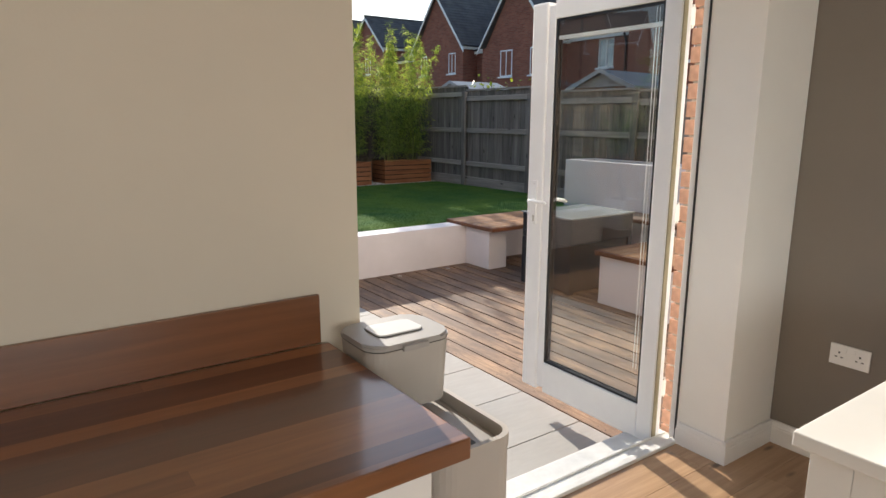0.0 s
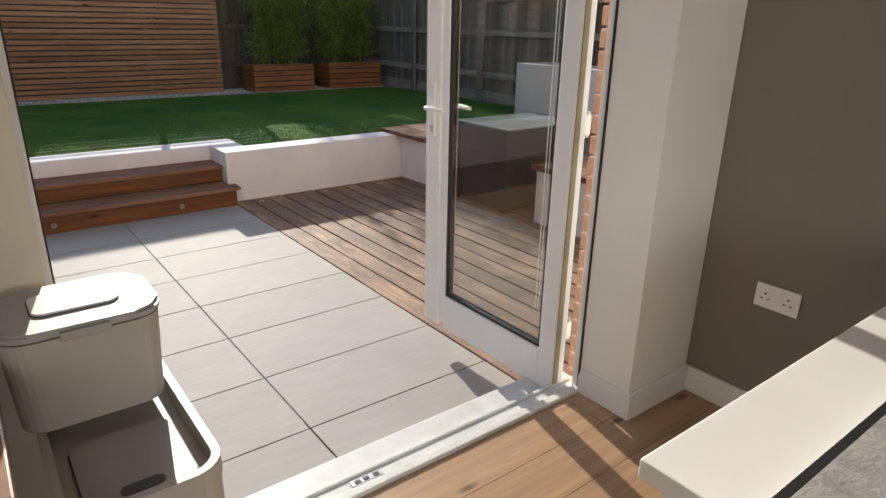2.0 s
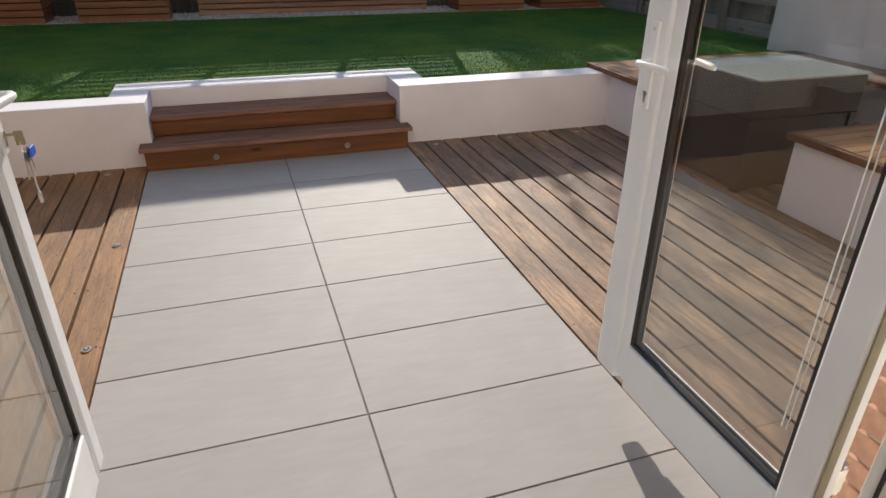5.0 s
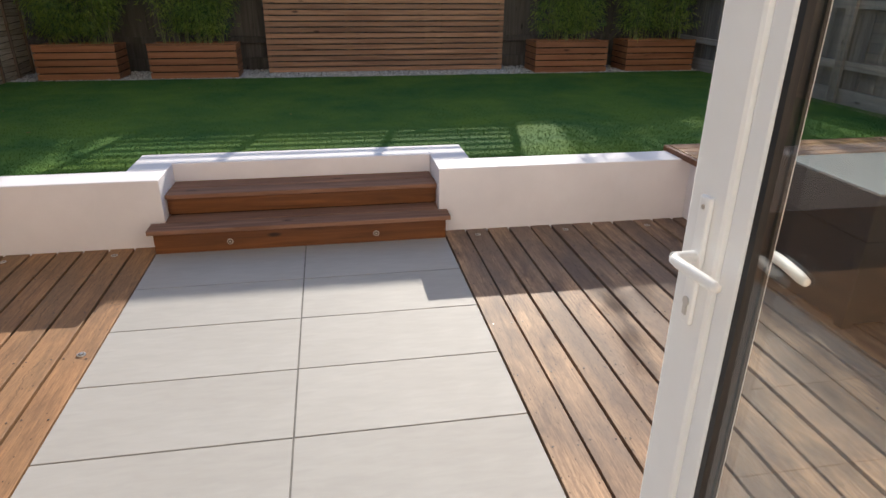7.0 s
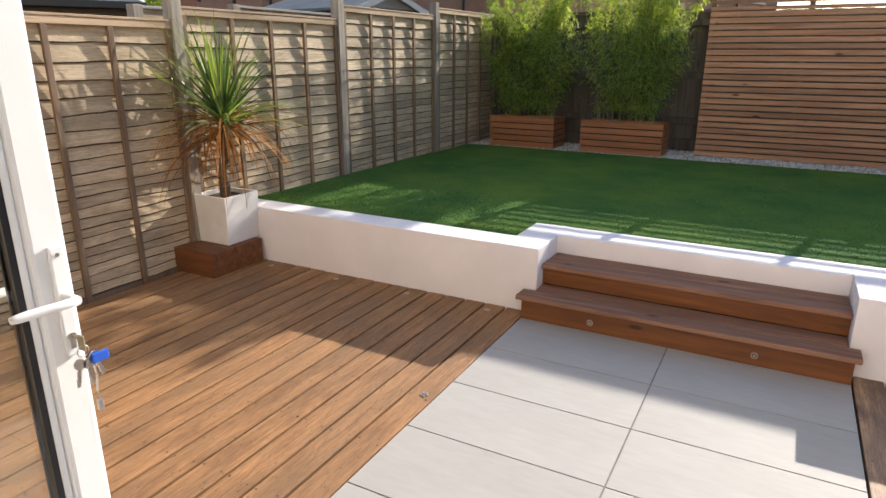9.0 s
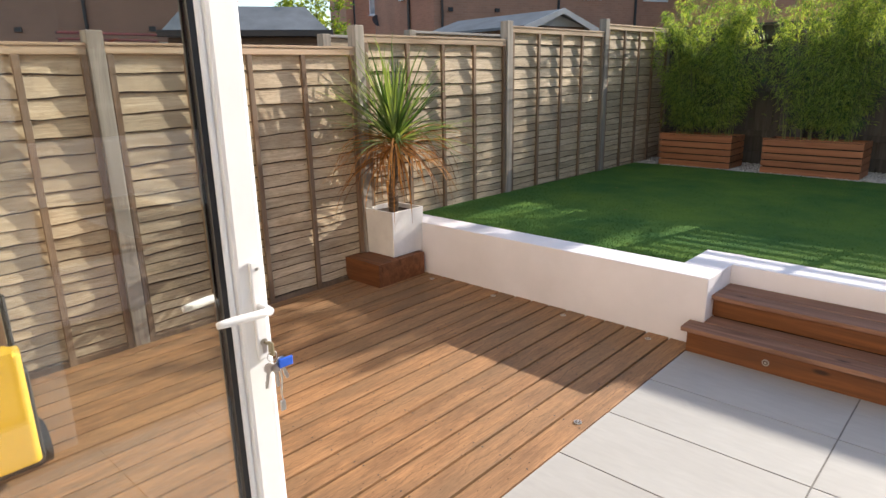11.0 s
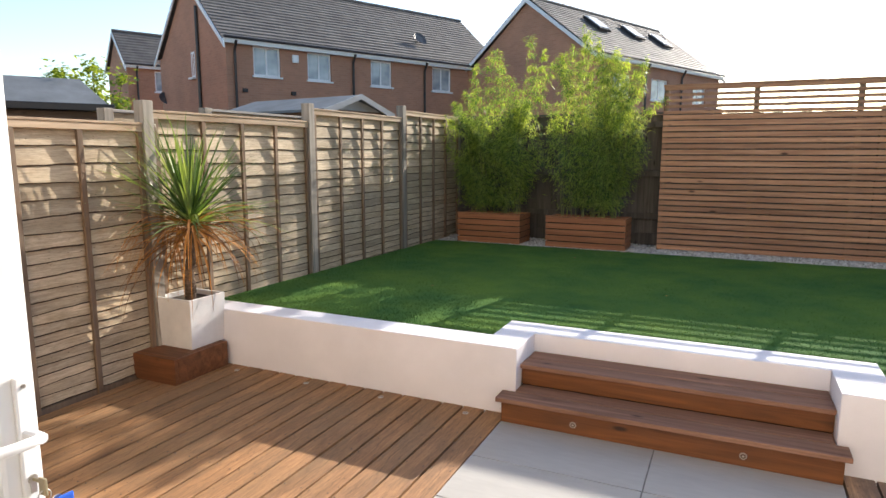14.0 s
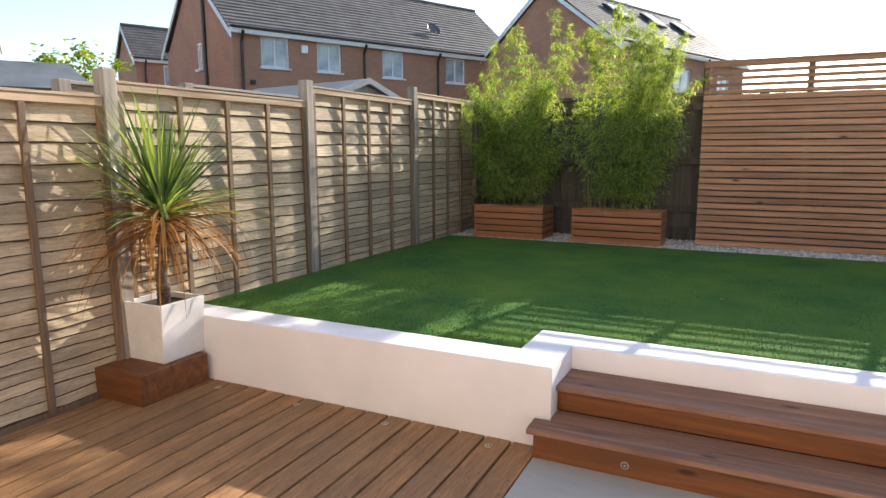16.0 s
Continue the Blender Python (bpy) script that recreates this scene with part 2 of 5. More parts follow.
M_FENCE = worn_wood("overlap_fence_timber", (0.26, 0.18, 0.10), (0.72, 0.58, 0.40), "y", 0.85, 0.2, (0.40, 0.33, 0.25), 0.4, 0.0, 0.45, 0.5, 0.5)
# Bark tone of the lower slat edge, which also paints the shadow line there.
M_BARK_SHADE = plain("waney_bark_and_shade_edge", (0.055, 0.032, 0.018), 0.95, var=0.5, scale=25, bumps=0.8)
M_TOPRAIL = wood("tan_fence_rail", (0.28, 0.185, 0.11), (0.56, 0.42, 0.29), "y", 0.85, 0.12, bumps=0.4)
M_BATTEN = wood("fence_batten", (0.10, 0.055, 0.03), (0.27, 0.17, 0.10), "z", 0.85, 0.15, grey=(0.22, 0.18, 0.14), grey_amt=0.4, bumps=0.5)
M_POST = wood("grey_fence_post", (0.17, 0.145, 0.12), (0.40, 0.355, 0.30), "z", 0.9, 0.12, bumps=0.6)
M_FEATHER = wood("grey_featheredge", (0.085, 0.078, 0.072), (0.25, 0.23, 0.215), "z", 0.9, 0.2, bumps=0.6)
M_FEATHER_B = wood("brown_featheredge", (0.07, 0.06, 0.05), (0.16, 0.14, 0.12), "z", 0.9, 0.2, bumps=0.6)
M_RAIL = wood("grey_fence_rail", (0.20, 0.185, 0.17), (0.42, 0.39, 0.36), "y", 0.9, 0.1, bumps=0.5)
M_SLAT = wood("cedar_slat", (0.24, 0.11, 0.055), (0.52, 0.28, 0.15), "x", 0.65, 0.2, bumps=0.4)
M_PLANT_SLAT = wood("red_cedar_planter_slat", (0.22, 0.075, 0.03), (0.46, 0.19, 0.08), "x", 0.55, 0.14, bumps=0.4)
M_BENCH = wood("bench_top_slat", (0.22, 0.10, 0.04), (0.46, 0.25, 0.11), "x", 0.5, 0.14, bumps=0.4)
M_BENCHEDGE = wood("bench_edge_board", (0.12, 0.045, 0.02), (0.24, 0.10, 0.045), "x", 0.5, 0.1, bumps=0.4)
M_FLOOR = wood("oak_floor_plank", (0.30, 0.175, 0.095), (0.52, 0.34, 0.20), "x", 0.38, 0.10, bumps=0.12)
M_SHED = wood("shed_board", (0.10, 0.06, 0.04), (0.22, 0.13, 0.08), "x", 0.8, 0.1)


def worktop_material():
    """Butcher-block strips: staves of differing tone along x."""
    m, nt, b = nodes_of("walnut_block_worktop")
    v = mapping(nt, (1, 1, 1))
    br = nt.nodes.new("ShaderNodeTexBrick")
    br.inputs["Scale"].default_value = 1.0
    br.inputs["Brick Width"].default_value = 0.95
    br.inputs["Row Height"].default_value = 0.047
    br.inputs["Mortar Size"].default_value = 0.0
    br.inputs["Color1"].default_value = (0.095, 0.030, 0.011, 1)
    br.inputs["Color2"].default_value = (0.36, 0.155, 0.060, 1)
    br.inputs["Mortar"].default_value = (0.08, 0.03, 0.012, 1)
    br.offset_frequency = 2
    br.offset = 0.37
    nt.links.new(v, br.inputs["Vector"])
    g = noise_tex(nt, mapping(nt, (2.2, 34, 34)), 1.0, 5, 0.6, 0.3)
    c = mixc(nt, br.outputs["Color"], ramp(nt, g, [(0.3, (0.55, 0.5, 0.45)), (0.7, (1.15, 1.1, 1.05))]), 0.7, "MULTIPLY")
    nt.links.new(c, b.inputs["Base Color"])
    b.inputs["Roughness"].default_value = 0.36
    b.inputs["Coat Weight"].default_value = 0.6
    b.inputs["Coat Roughness"].default_value = 0.13
    bump(nt, b, g, 0.06, 0.001)
    return m


M_WORKTOP = worktop_material()


def slab_material():
    m, nt, b = nodes_of("pale_porcelain_slab")
    v = mapping(nt, (2.0, 9.0, 1.0), "Object")
    n1 = noise_tex(nt, v, 3.0, 6, 0.6, 0.5)
    n2 = noise_tex(nt, mapping(nt, (1, 1, 1)), 1.7, 3)
    c = ramp(nt, n1, [(0.3, (0.388, 0.375, 0.357)), (0.7, (0.425, 0.412, 0.393))])
    c = mixc(nt, c, ramp(nt, n2, [(0.3, (0.93, 0.92, 0.91)), (0.7, (1, 1, 1))]), 1.0, "MULTIPLY")
    c = vary(nt, c, 0.03)
    nt.links.new(c, b.inputs["Base Color"])
    rr = ramp(nt, n1, [(0.3, (0.71,) * 3), (0.7, (0.67,) * 3)])
    nt.links.new(rr, b.inputs["Roughness"])
    b.inputs["Specular IOR Level"].default_value = 0.3
    bump(nt, b, n1, 0.07, 0.003)
    return m


M_SLAB = slab_material()


def lawn_material(blade=False):
    m, nt, b = nodes_of("lawn_blade" if blade else "lawn_mat")
    v = mapping(nt, (1, 1, 1))
    n1 = noise_tex(nt, v, 1.3, 4)
    n2 = noise_tex(nt, v, 160.0, 3)
    c = ramp(nt, n1, [(0.3, (0.055, 0.138, 0.042)), (0.7, (0.135, 0.225, 0.046))])
    c2 = ramp(nt, n2, [(0.3, (0.75, 0.75, 0.75)), (0.7, (1.15, 1.15, 1.1))])
    c = mixc(nt, c, c2, 0.8, "MULTIPLY")
    nt.links.new(c, b.inputs["Base Color"])
    b.inputs["Roughness"].default_value = 0.85
    b.inputs["Specular IOR Level"].default_value = 0.03
    if not blade:
        bump(nt, b, n2, 0.5, 0.006)
    return m


M_LAWN = lawn_material()
M_BLADE = lawn_material(True)


def leaf_material(name, lo, hi, trans=0.35, rough=0.5, single=False):
    m, nt, b = nodes_of(name)
    geo = nt.nodes.new("ShaderNodeNewGeometry")
    src = nt.nodes.new("ShaderNodeObjectInfo").outputs["Random"] if single else geo.outputs["Random Per Island"]
    c = ramp(nt, src, [(0.0, lo), (1.0, hi)])
    nt.links.new(c, b.inputs["Base Color"])
    b.inputs["Roughness"].default_value = rough
    b.inputs["Specular IOR Level"].default_value = 0.3
    tr = nt.nodes.new("ShaderNodeBsdfTranslucent")
    nt.links.new(mixc(nt, c, (2.1, 1.85, 0.6), 1.0, "MULTIPLY"), tr.inputs[0])
    mx = nt.nodes.new("ShaderNodeMixShader")
    mx.inputs[0].default_value = trans
    nt.links.new(b.outputs[0], mx.inputs[1])
    nt.links.new(tr.outputs[0], mx.inputs[2])
    nt.links.new(mx.outputs[0], nt.nodes["Material Output"].inputs[0])
    return m


M_BAMBOO = leaf_material("bamboo_leaf", (0.03, 0.10, 0.048), (0.44, 0.53, 0.17), 0.5)
M_PALM = leaf_material("palm_leaf", (0.03, 0.075, 0.022), (0.24, 0.33, 0.14), 0.3, 0.38, True)
M_PALM_DRY = leaf_material("dry_palm_leaf", (0.13, 0.055, 0.022), (0.46, 0.22, 0.075), 0.25, 0.6, True)
M_TREELEAF = leaf_material("tree_leaf", (0.08, 0.14, 0.03), (0.28, 0.36, 0.09), 0.4)
M_REDLEAF = leaf_material("red_leaf", (0.16, 0.03, 0.03), (0.28, 0.07, 0.05), 0.3)


def gravel_material():
    m, nt, b = nodes_of("pale_gravel")
    geo = nt.nodes.new("ShaderNodeNewGeometry")
    c = ramp(nt, geo.outputs["Random Per Island"], [(0, (0.38, 0.34, 0.29)), (0.5, (0.60, 0.56, 0.50)), (1, (0.80, 0.77, 0.72))])
    nt.links.new(c, b.inputs["Base Color"])
    b.inputs["Roughness"].default_value = 0.8
    return m


M_GRAVEL = gravel_material()


def glass_material(name, tint=(0.93, 0.96, 0.95), rough=0.0):
    """A thin pane: mostly clear, with a true mirror share that grows at a slant."""
    m, nt, b = nodes_of(name)
    tr = nt.nodes.new("ShaderNodeBsdfTransparent")
    tr.inputs[0].default_value = (*tint, 1)
    gl = nt.nodes.new("ShaderNodeBsdfGlossy")
    gl.inputs["Roughness"].default_value = rough
    lw = nt.nodes.new("ShaderNodeLayerWeight")
    lw.inputs[0].default_value = 0.5
    pw = nt.nodes.new("ShaderNodeMath")
    pw.operation = "POWER"
    pw.inputs[1].default_value = 4.0
    nt.links.new(lw.outputs["Facing"], pw.inputs[0])
    mr = nt.nodes.new("ShaderNodeMapRange")
    mr.inputs[3].default_value = 0.10
    mr.inputs[4].default_value = 0.95
    nt.links.new(pw.outputs[0], mr.inputs[0])
    mx = nt.nodes.new("ShaderNodeMixShader")
    nt.links.new(mr.outputs[0], mx.inputs[0])
    nt.links.new(tr.outputs[0], mx.inputs[1])
    nt.links.new(gl.outputs[0], mx.inputs[2])
    nt.links.new(mx.outputs[0], nt.nodes["Material Output"].inputs[0])
    return m


M_GLASS = glass_material("door_glass")


def far_window_material():
    m, nt, b = nodes_of("far_window_glass")
    v = mapping(nt, (1, 1, 1))
    c = ramp(nt, noise_tex(nt, v, 1.5, 2), [(0.35, (0.24, 0.28, 0.32)), (0.65, (0.55, 0.57, 0.58))])
    nt.links.new(c, b.inputs["Base Color"])
    b.inputs["Roughness"].default_value = 0.08
    b.inputs["Specular IOR Level"].default_value = 0.8
    return m


M_FARGLASS = far_window_material()


def far_brick(name, c1, c2, mortar):
    m, nt, b = nodes_of(name)
    v = mapping(nt, (1, 1, 1), "Object")
    sep = nt.nodes.new("ShaderNodeSeparateXYZ")
    nt.links.new(v, sep.inputs[0])
    add = nt.nodes.new("ShaderNodeMath")
    nt.links.new(sep.outputs[0], add.inputs[0])
    nt.links.new(sep.outputs[1], add.inputs[1])
    comb = nt.nodes.new("ShaderNodeCombineXYZ")
    nt.links.new(add.outputs[0], comb.inputs[0])
    nt.links.new(sep.outputs[2], comb.inputs[1])
    br = nt.nodes.new("ShaderNodeTexBrick")
    br.inputs["Scale"].default_value = 1.0
    br.inputs["Brick Width"].default_value = 0.225
    br.inputs["Row Height"].default_value = 0.075
    br.inputs["Mortar Size"].default_value = 0.008
    br.inputs["Color1"].default_value = (*c1, 1)
    br.inputs["Color2"].default_value = (*c2, 1)
    br.inputs["Mortar"].default_value = (*mortar, 1)
    nt.links.new(comb.outputs[0], br.inputs["Vector"])
    n = noise_tex(nt, v, 0.9, 4)
    c = mixc(nt, br.outputs["Color"], ramp(nt, n, [(0.3, (0.85, 0.85, 0.85)), (0.7, (1.08, 1.05, 1.02))]), 1.0, "MULTIPLY")
    nt.links.new(c, b.inputs["Base Color"])
    b.inputs["Roughness"].default_value = 0.9
    return m


M_BRICK_FAR = far_brick("brown_brick_wall", (0.40, 0.205, 0.13), (0.455, 0.235, 0.15), (0.44, 0.245, 0.165))
M_BRICK_RED = far_brick("red_brick_wall", (0.22, 0.07, 0.045), (0.31, 0.11, 0.07), (0.24, 0.14, 0.10))


def roof_tile(name, lo, hi):
    m, nt, b = nodes_of(name)
    v = mapping(nt, (1, 1, 1), "Object")
    geo = nt.nodes.new("ShaderNodeNewGeometry")
    n = noise_tex(nt, v, 2.0, 5)
    c = ramp(nt, n, [(0.3, lo), (0.7, hi)])
    c = mixc(nt, c, ramp(nt, geo.outputs["Random Per Island"], [(0, (0.85, 0.85, 0.85)), (1, (1.15, 1.12, 1.1))]), 1.0, "MULTIPLY")
    nt.links.new(c, b.inputs["Base Color"])
    b.inputs["Roughness"].default_value = 0.75
    return m


M_ROOF = roof_tile("grey_roof_tile", (0.085, 0.075, 0.072), (0.15, 0.135, 0.125))


# ---- mesh helpers ----
def bx(bm, x0, x1, y0, y1, z0, z1, bevel=0.0, jit=0.0):
    vs = [bm.verts.new((x, y, z)) for x in (x0, x1) for y in (y0, y1) for z in (z0, z1)]
    if jit:
        for v in vs:
            v.co += Vector((random.uniform(-jit, jit), random.uniform(-jit, jit), random.uniform(-jit, jit)))
    fs = [bm.faces.new([vs[i] for i in f]) for f in ((0, 1, 3, 2), (4, 6, 7, 5), (0, 4, 5, 1), (2, 3, 7, 6), (0, 2, 6, 4), (1, 5, 7, 3))]
    if bevel:
        es = list({e for f in fs for e in f.edges})
        bmesh.ops.bevel(bm, geom=es, offset=bevel, segments=2, profile=0.5, affect="EDGES")
    return bm


def box(x0, x1, y0, y1, z0, z1, bevel=0.0):
    return bx(bmesh.new(), x0, x1, y0, y1, z0, z1, bevel)


def cyl(bm, p0, p1, r0, r1=None, n=12, cap=True):
    p0, p1 = Vector(p0), Vector(p1)
    r1 = r0 if r1 is None else r1
    q = (p1 - p0).to_track_quat("Z", "Y")
    a = [bm.verts.new(p0 + q @ Vector((r0 * math.cos(k * math.tau / n), r0 * math.sin(k * math.tau / n), 0))) for k in range(n)]
    b = [bm.verts.new(p1 + q @ Vector((r1 * math.cos(k * math.tau / n), r1 * math.sin(k * math.tau / n), 0))) for k in range(n)]
    for k in range(n):
        bm.faces.new((a[k], a[(k + 1) % n], b[(k + 1) % n], b[k]))
    if cap:
        bm.faces.new(a[::-1])
        bm.faces.new(b)
    return bm


def tube(bm, pts, r, n=8):
    for a, b in zip(pts, pts[1:]):
        cyl(bm, a, b, r, r, n)
    return bm


def prism(bm, outline, z0, z1):
    """A closed outline (x, y) drawn up from z0 to z1."""
    a = [bm.verts.new((x, y, z0)) for x, y in outline]
    b = [bm.verts.new((x, y, z1)) for x, y in outline]
    n = len(outline)
    for k in range(n):
        bm.faces.new((a[k], a[(k + 1) % n], b[(k + 1) % n], b[k]))
    bm.faces.new(a[::-1])
    bm.faces.new(b)
    return bm


def rounded(x0, x1, y0, y1, r, n=6):
    out = []
    for cx, cy, a0 in ((x1 - r, y1 - r, 0), (x0 + r, y1 - r, 90), (x0 + r, y0 + r, 180), (x1 - r, y0 + r, 270)):
        for k in range(n + 1):
            a = radians(a0 + 90 * k / n)
            out.append((cx + r * math.cos(a), cy + r * math.sin(a)))
    return out


def finish(bm, smooth=False):
    bmesh.ops.recalc_face_normals(bm, faces=bm.faces)
    me = bpy.data.meshes.new("mesh")
    bm.to_mesh(me)
    bm.free()
    if smooth:
        me.shade_smooth()
    return me


def part(name, bm, material, parent=None, label="", smooth=False):
    me = finish(bm, smooth) if isinstance(bm, bmesh.types.BMesh) else bm
    if not me.materials:
        me.materials.append(material)
    ob = new(name, me)
    if parent is not None:
        ob.parent = parent
    if label:
        ob["label"] = label
    return ob


def structure(name, bm, material, label="", smooth=False):
    return tagged(part(name, bm, material, None, "", smooth), label, "", "", "structure")


def thing(name, x, y, z, label, category, group=""):
    """An empty at the thing's base; its parts are built in its own coordinates."""
    e = new(name)
    e.empty_display_size = 0.1
    e.matrix_world = pose(x, y, z)
    return tagged(e, label, category, group)


def mesh_from(verts, faces):
    me = bpy.data.meshes.new("mesh")
    me.from_pydata([tuple(v) for v in verts], [], faces)
    me.update()
    return me


# ---- plan ----
FLOOR = 0.165
CEIL = 2.56
LAWN = 0.415


def lawn_z(y):
    """The lawn falls slightly towards the back fence."""
    return LAWN - 0.032 * max(0.0, y - 6.5) / 4.0



XL, XR = 0.715, 2.415        # door opening
YI, YF, YO = 1.755, 2.0, 2.23  # inner face, frame, outer face of the wall
TX0, TXC, TX1 = 0.646, 1.55, 2.454
TY0, TP = 5.3, 0.454
FX, RX, BY = -2.04, 6.95, 11.2  # side fences and back fence
WY = 5.91                    # front face of the low white wall

# ---- structure: ground, house shell ----
structure("ground", box(-300, 300, -300, 300, -0.42, -0.30), M_GROUND, "bare brown earth around the garden")
structure("deck_bed", box(FX, RX, YO + 0.0, WY, -0.20, -0.13), M_GAP_SHADE, "near-black bed painting the shade under the deck boards")
structure("floor", box(-3.2, 2.78, -3.2, 1.95, FLOOR - 0.12, FLOOR - 0.012), M_GAP_SHADE, "screed under the oak planks")
structure("ceiling", box(-3.2, 3.0, -3.2, YO, CEIL, CEIL + 0.15), M_CEIL, "plain white ceiling")

WE = 0.742
wn = structure("wall_north", box(-3.2, WE - 0.07, YI, YI + 0.14, FLOOR - 0.1, CEIL), M_WALL_CREAM, "cream painted wall beside the garden doors")
b = bmesh.new()
bx(b, WE - 0.07, WE, YI, YF - 0.04, FLOOR - 0.1, CEIL)
structure("wall_reveal", b, M_WALL_CREAM, "cream painted reveal of the door opening")
b = bmesh.new()
bx(b, XR, 2.775, YI, YF - 0.0135, FLOOR - 0.1, CEIL)
bx(b, XR + 0.041, 2.775, YF - 0.0135, YF + 0.03, FLOOR - 0.1, CEIL)
structure("wall_pier", b, M_WALL_WHITE, "white painted pier beside the door")
structure("wall_lintel", box(XL, XR, YI, YO, FLOOR + 2.06, CEIL), M_WALL_WHITE, "white painted wall over the door")
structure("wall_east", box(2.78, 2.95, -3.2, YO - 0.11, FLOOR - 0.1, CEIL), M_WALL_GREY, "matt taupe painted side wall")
structure("wall_west", box(-3.35, -3.2, -3.2, YI + 0.14, FLOOR - 0.1, CEIL), M_WALL_WHITE, "plain white side wall")
# Unseen rear wall; its opening is invented to go with the fill lamp.
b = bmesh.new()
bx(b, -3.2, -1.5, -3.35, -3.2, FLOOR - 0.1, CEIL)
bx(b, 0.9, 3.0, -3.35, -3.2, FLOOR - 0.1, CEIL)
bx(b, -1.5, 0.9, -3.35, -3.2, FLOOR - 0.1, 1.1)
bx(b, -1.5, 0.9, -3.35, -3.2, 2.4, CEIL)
structure("wall_south", b, M_WALL_WHITE, "plain white unseen rear wall with a made-up window opening")
# outer leaf of the house
b = bmesh.new()
bx(b, -3.4, XL - 0.03, YI + 0.145, YO - 0.11, -0.3, 5.2)
bx(b, XR + 0.123, 7.2, YF + 0.035, YO - 0.11, -0.3, 5.2)
bx(b, XL - 0.03, XR + 0.15, YO - 0.2, YO - 0.01, FLOOR + 2.2, 5.2)
wall_outer = structure("wall_outer", b, M_MORTAR, "mortar and brick outer wall of the house")

# skirting
def skirting(name, x0, x1, y0, y1):
    b = bmesh.new()
    bx(b, x0, x1, y0, y1, FLOOR - 0.01, FLOOR + 0.10, 0.004)
    for k in range(2):
        e = 0.004 - 0.0018 * k
        bx(b, x0 - e, x1 + e, y0 - e, y1 + (e if y1 - y0 < 1 else 0), FLOOR - 0.01, FLOOR + 0.070 + 0.012 * k, 0.0015)
    ob = structure(name, b, M_TRIM, "white gloss skirting board")
    return ob


skirting("baseboard", XR - 0.014, 2.776, YI - 0.016, YI - 0.001)
skirting("baseboard", XR - 0.015, XR - 0.001, YI - 0.001, YF - 0.03)
skirting("baseboard", 2.762, 2.779, -3.2, YI - 0.017)


# ---- door frame and threshold ----
frame_ob = structure("door_frame", box(XL, XL + 0.055, YF + 0.02, YF + 0.09, FLOOR - 0.02, FLOOR + 2.06, 0.004), M_UPVC, "white plastic door frame")
part("frame_post", box(XR + 0.0005, XR + 0.040, YF - 0.012, YF + 0.017, FLOOR - 0.02, FLOOR + 2.06, 0.003), M_UPVC, frame_ob)
part("frame_head", box(XL + 0.055, XR - 0.004, YF, YF + 0.07, FLOOR + 2.0, FLOOR + 2.06, 0.004), M_UPVC, frame_ob)
part("seal", box(XR - 0.006, XR + 0.001, YF - 0.020, YF - 0.013, FLOOR - 0.0, FLOOR + 2.06), M_GASKET, frame_ob, "black rubber seal")
part("seal", box(XL + 0.055, XL + 0.059, YF + 0.03, YF + 0.045, FLOOR - 0.0, FLOOR + 2.0), M_GASKET, frame_ob, "black rubber seal")

thr = structure("threshold", box(XL - 0.03, XR + 0.02, YF - 0.035, YF + 0.0, FLOOR - 0.03, FLOOR + 0.012, 0.004), M_UPVC_OLD, "scuffed white plastic door threshold")
b = bmesh.new()
bx(b, XL - 0.03, XR + 0.04, YF + 0.001, YF + 0.06, FLOOR - 0.05, FLOOR - 0.008, 0.004)
bx(b, XL - 0.03, XR + 0.04, YF + 0.06, YF + 0.075, FLOOR - 0.06, FLOOR - 0.001, 0.003)
part("track", b, M_UPVC_OLD, thr)
b = bmesh.new()
bx(b, XL - 0.06, XR + 0.10, YF + 0.076, YO - 0.02, 0.085, FLOOR - 0.035, 0.006)
part("cill", b, M_UPVC_OLD, thr)
part("cill_face", box(XL - 0.06, XR + 0.05, YO - 0.045, YO - 0.02, -0.05, 0.084), M_UPVC_OLD, thr)
b = bmesh.new()
bx(b, 1.43, 1.54, YF + 0.018, YF + 0.045, FLOOR - 0.009, FLOOR - 0.004, 0.001)
part("keep_plate", b, M_METAL, thr, "steel shootbolt keep plate")
for kx in (1.445, 1.475, 1.51):
    part("keep_slot", box(kx, kx + 0.018, YF + 0.024, YF + 0.038, FLOOR - 0.0038, FLOOR - 0.002), M_BLACK, thr)


def sweep(bm, pts, radii, squash=(1.0, 1.0), n=12):
    """One smooth tube along the points."""
    rings = []
    for k, (p, r) in enumerate(zip(pts, radii)):
        d = (pts[min(k + 1, len(pts) - 1)] - pts[max(k - 1, 0)]).normalized()
        q = d.to_track_quat("Z", "Y")
        rings.append([bm.verts.new(p + q @ Vector((r * squash[0] * math.cos(a * math.tau / n), r * squash[1] * math.sin(a * math.tau / n), 0))) for a in range(n)])
    for r0, r1 in zip(rings, rings[1:]):
        for k in range(n):
            bm.faces.new((r0[k], r0[(k + 1) % n], r1[(k + 1) % n], r1[k]))
    bm.faces.new(rings[0][::-1])
    bm.faces.new(rings[-1])


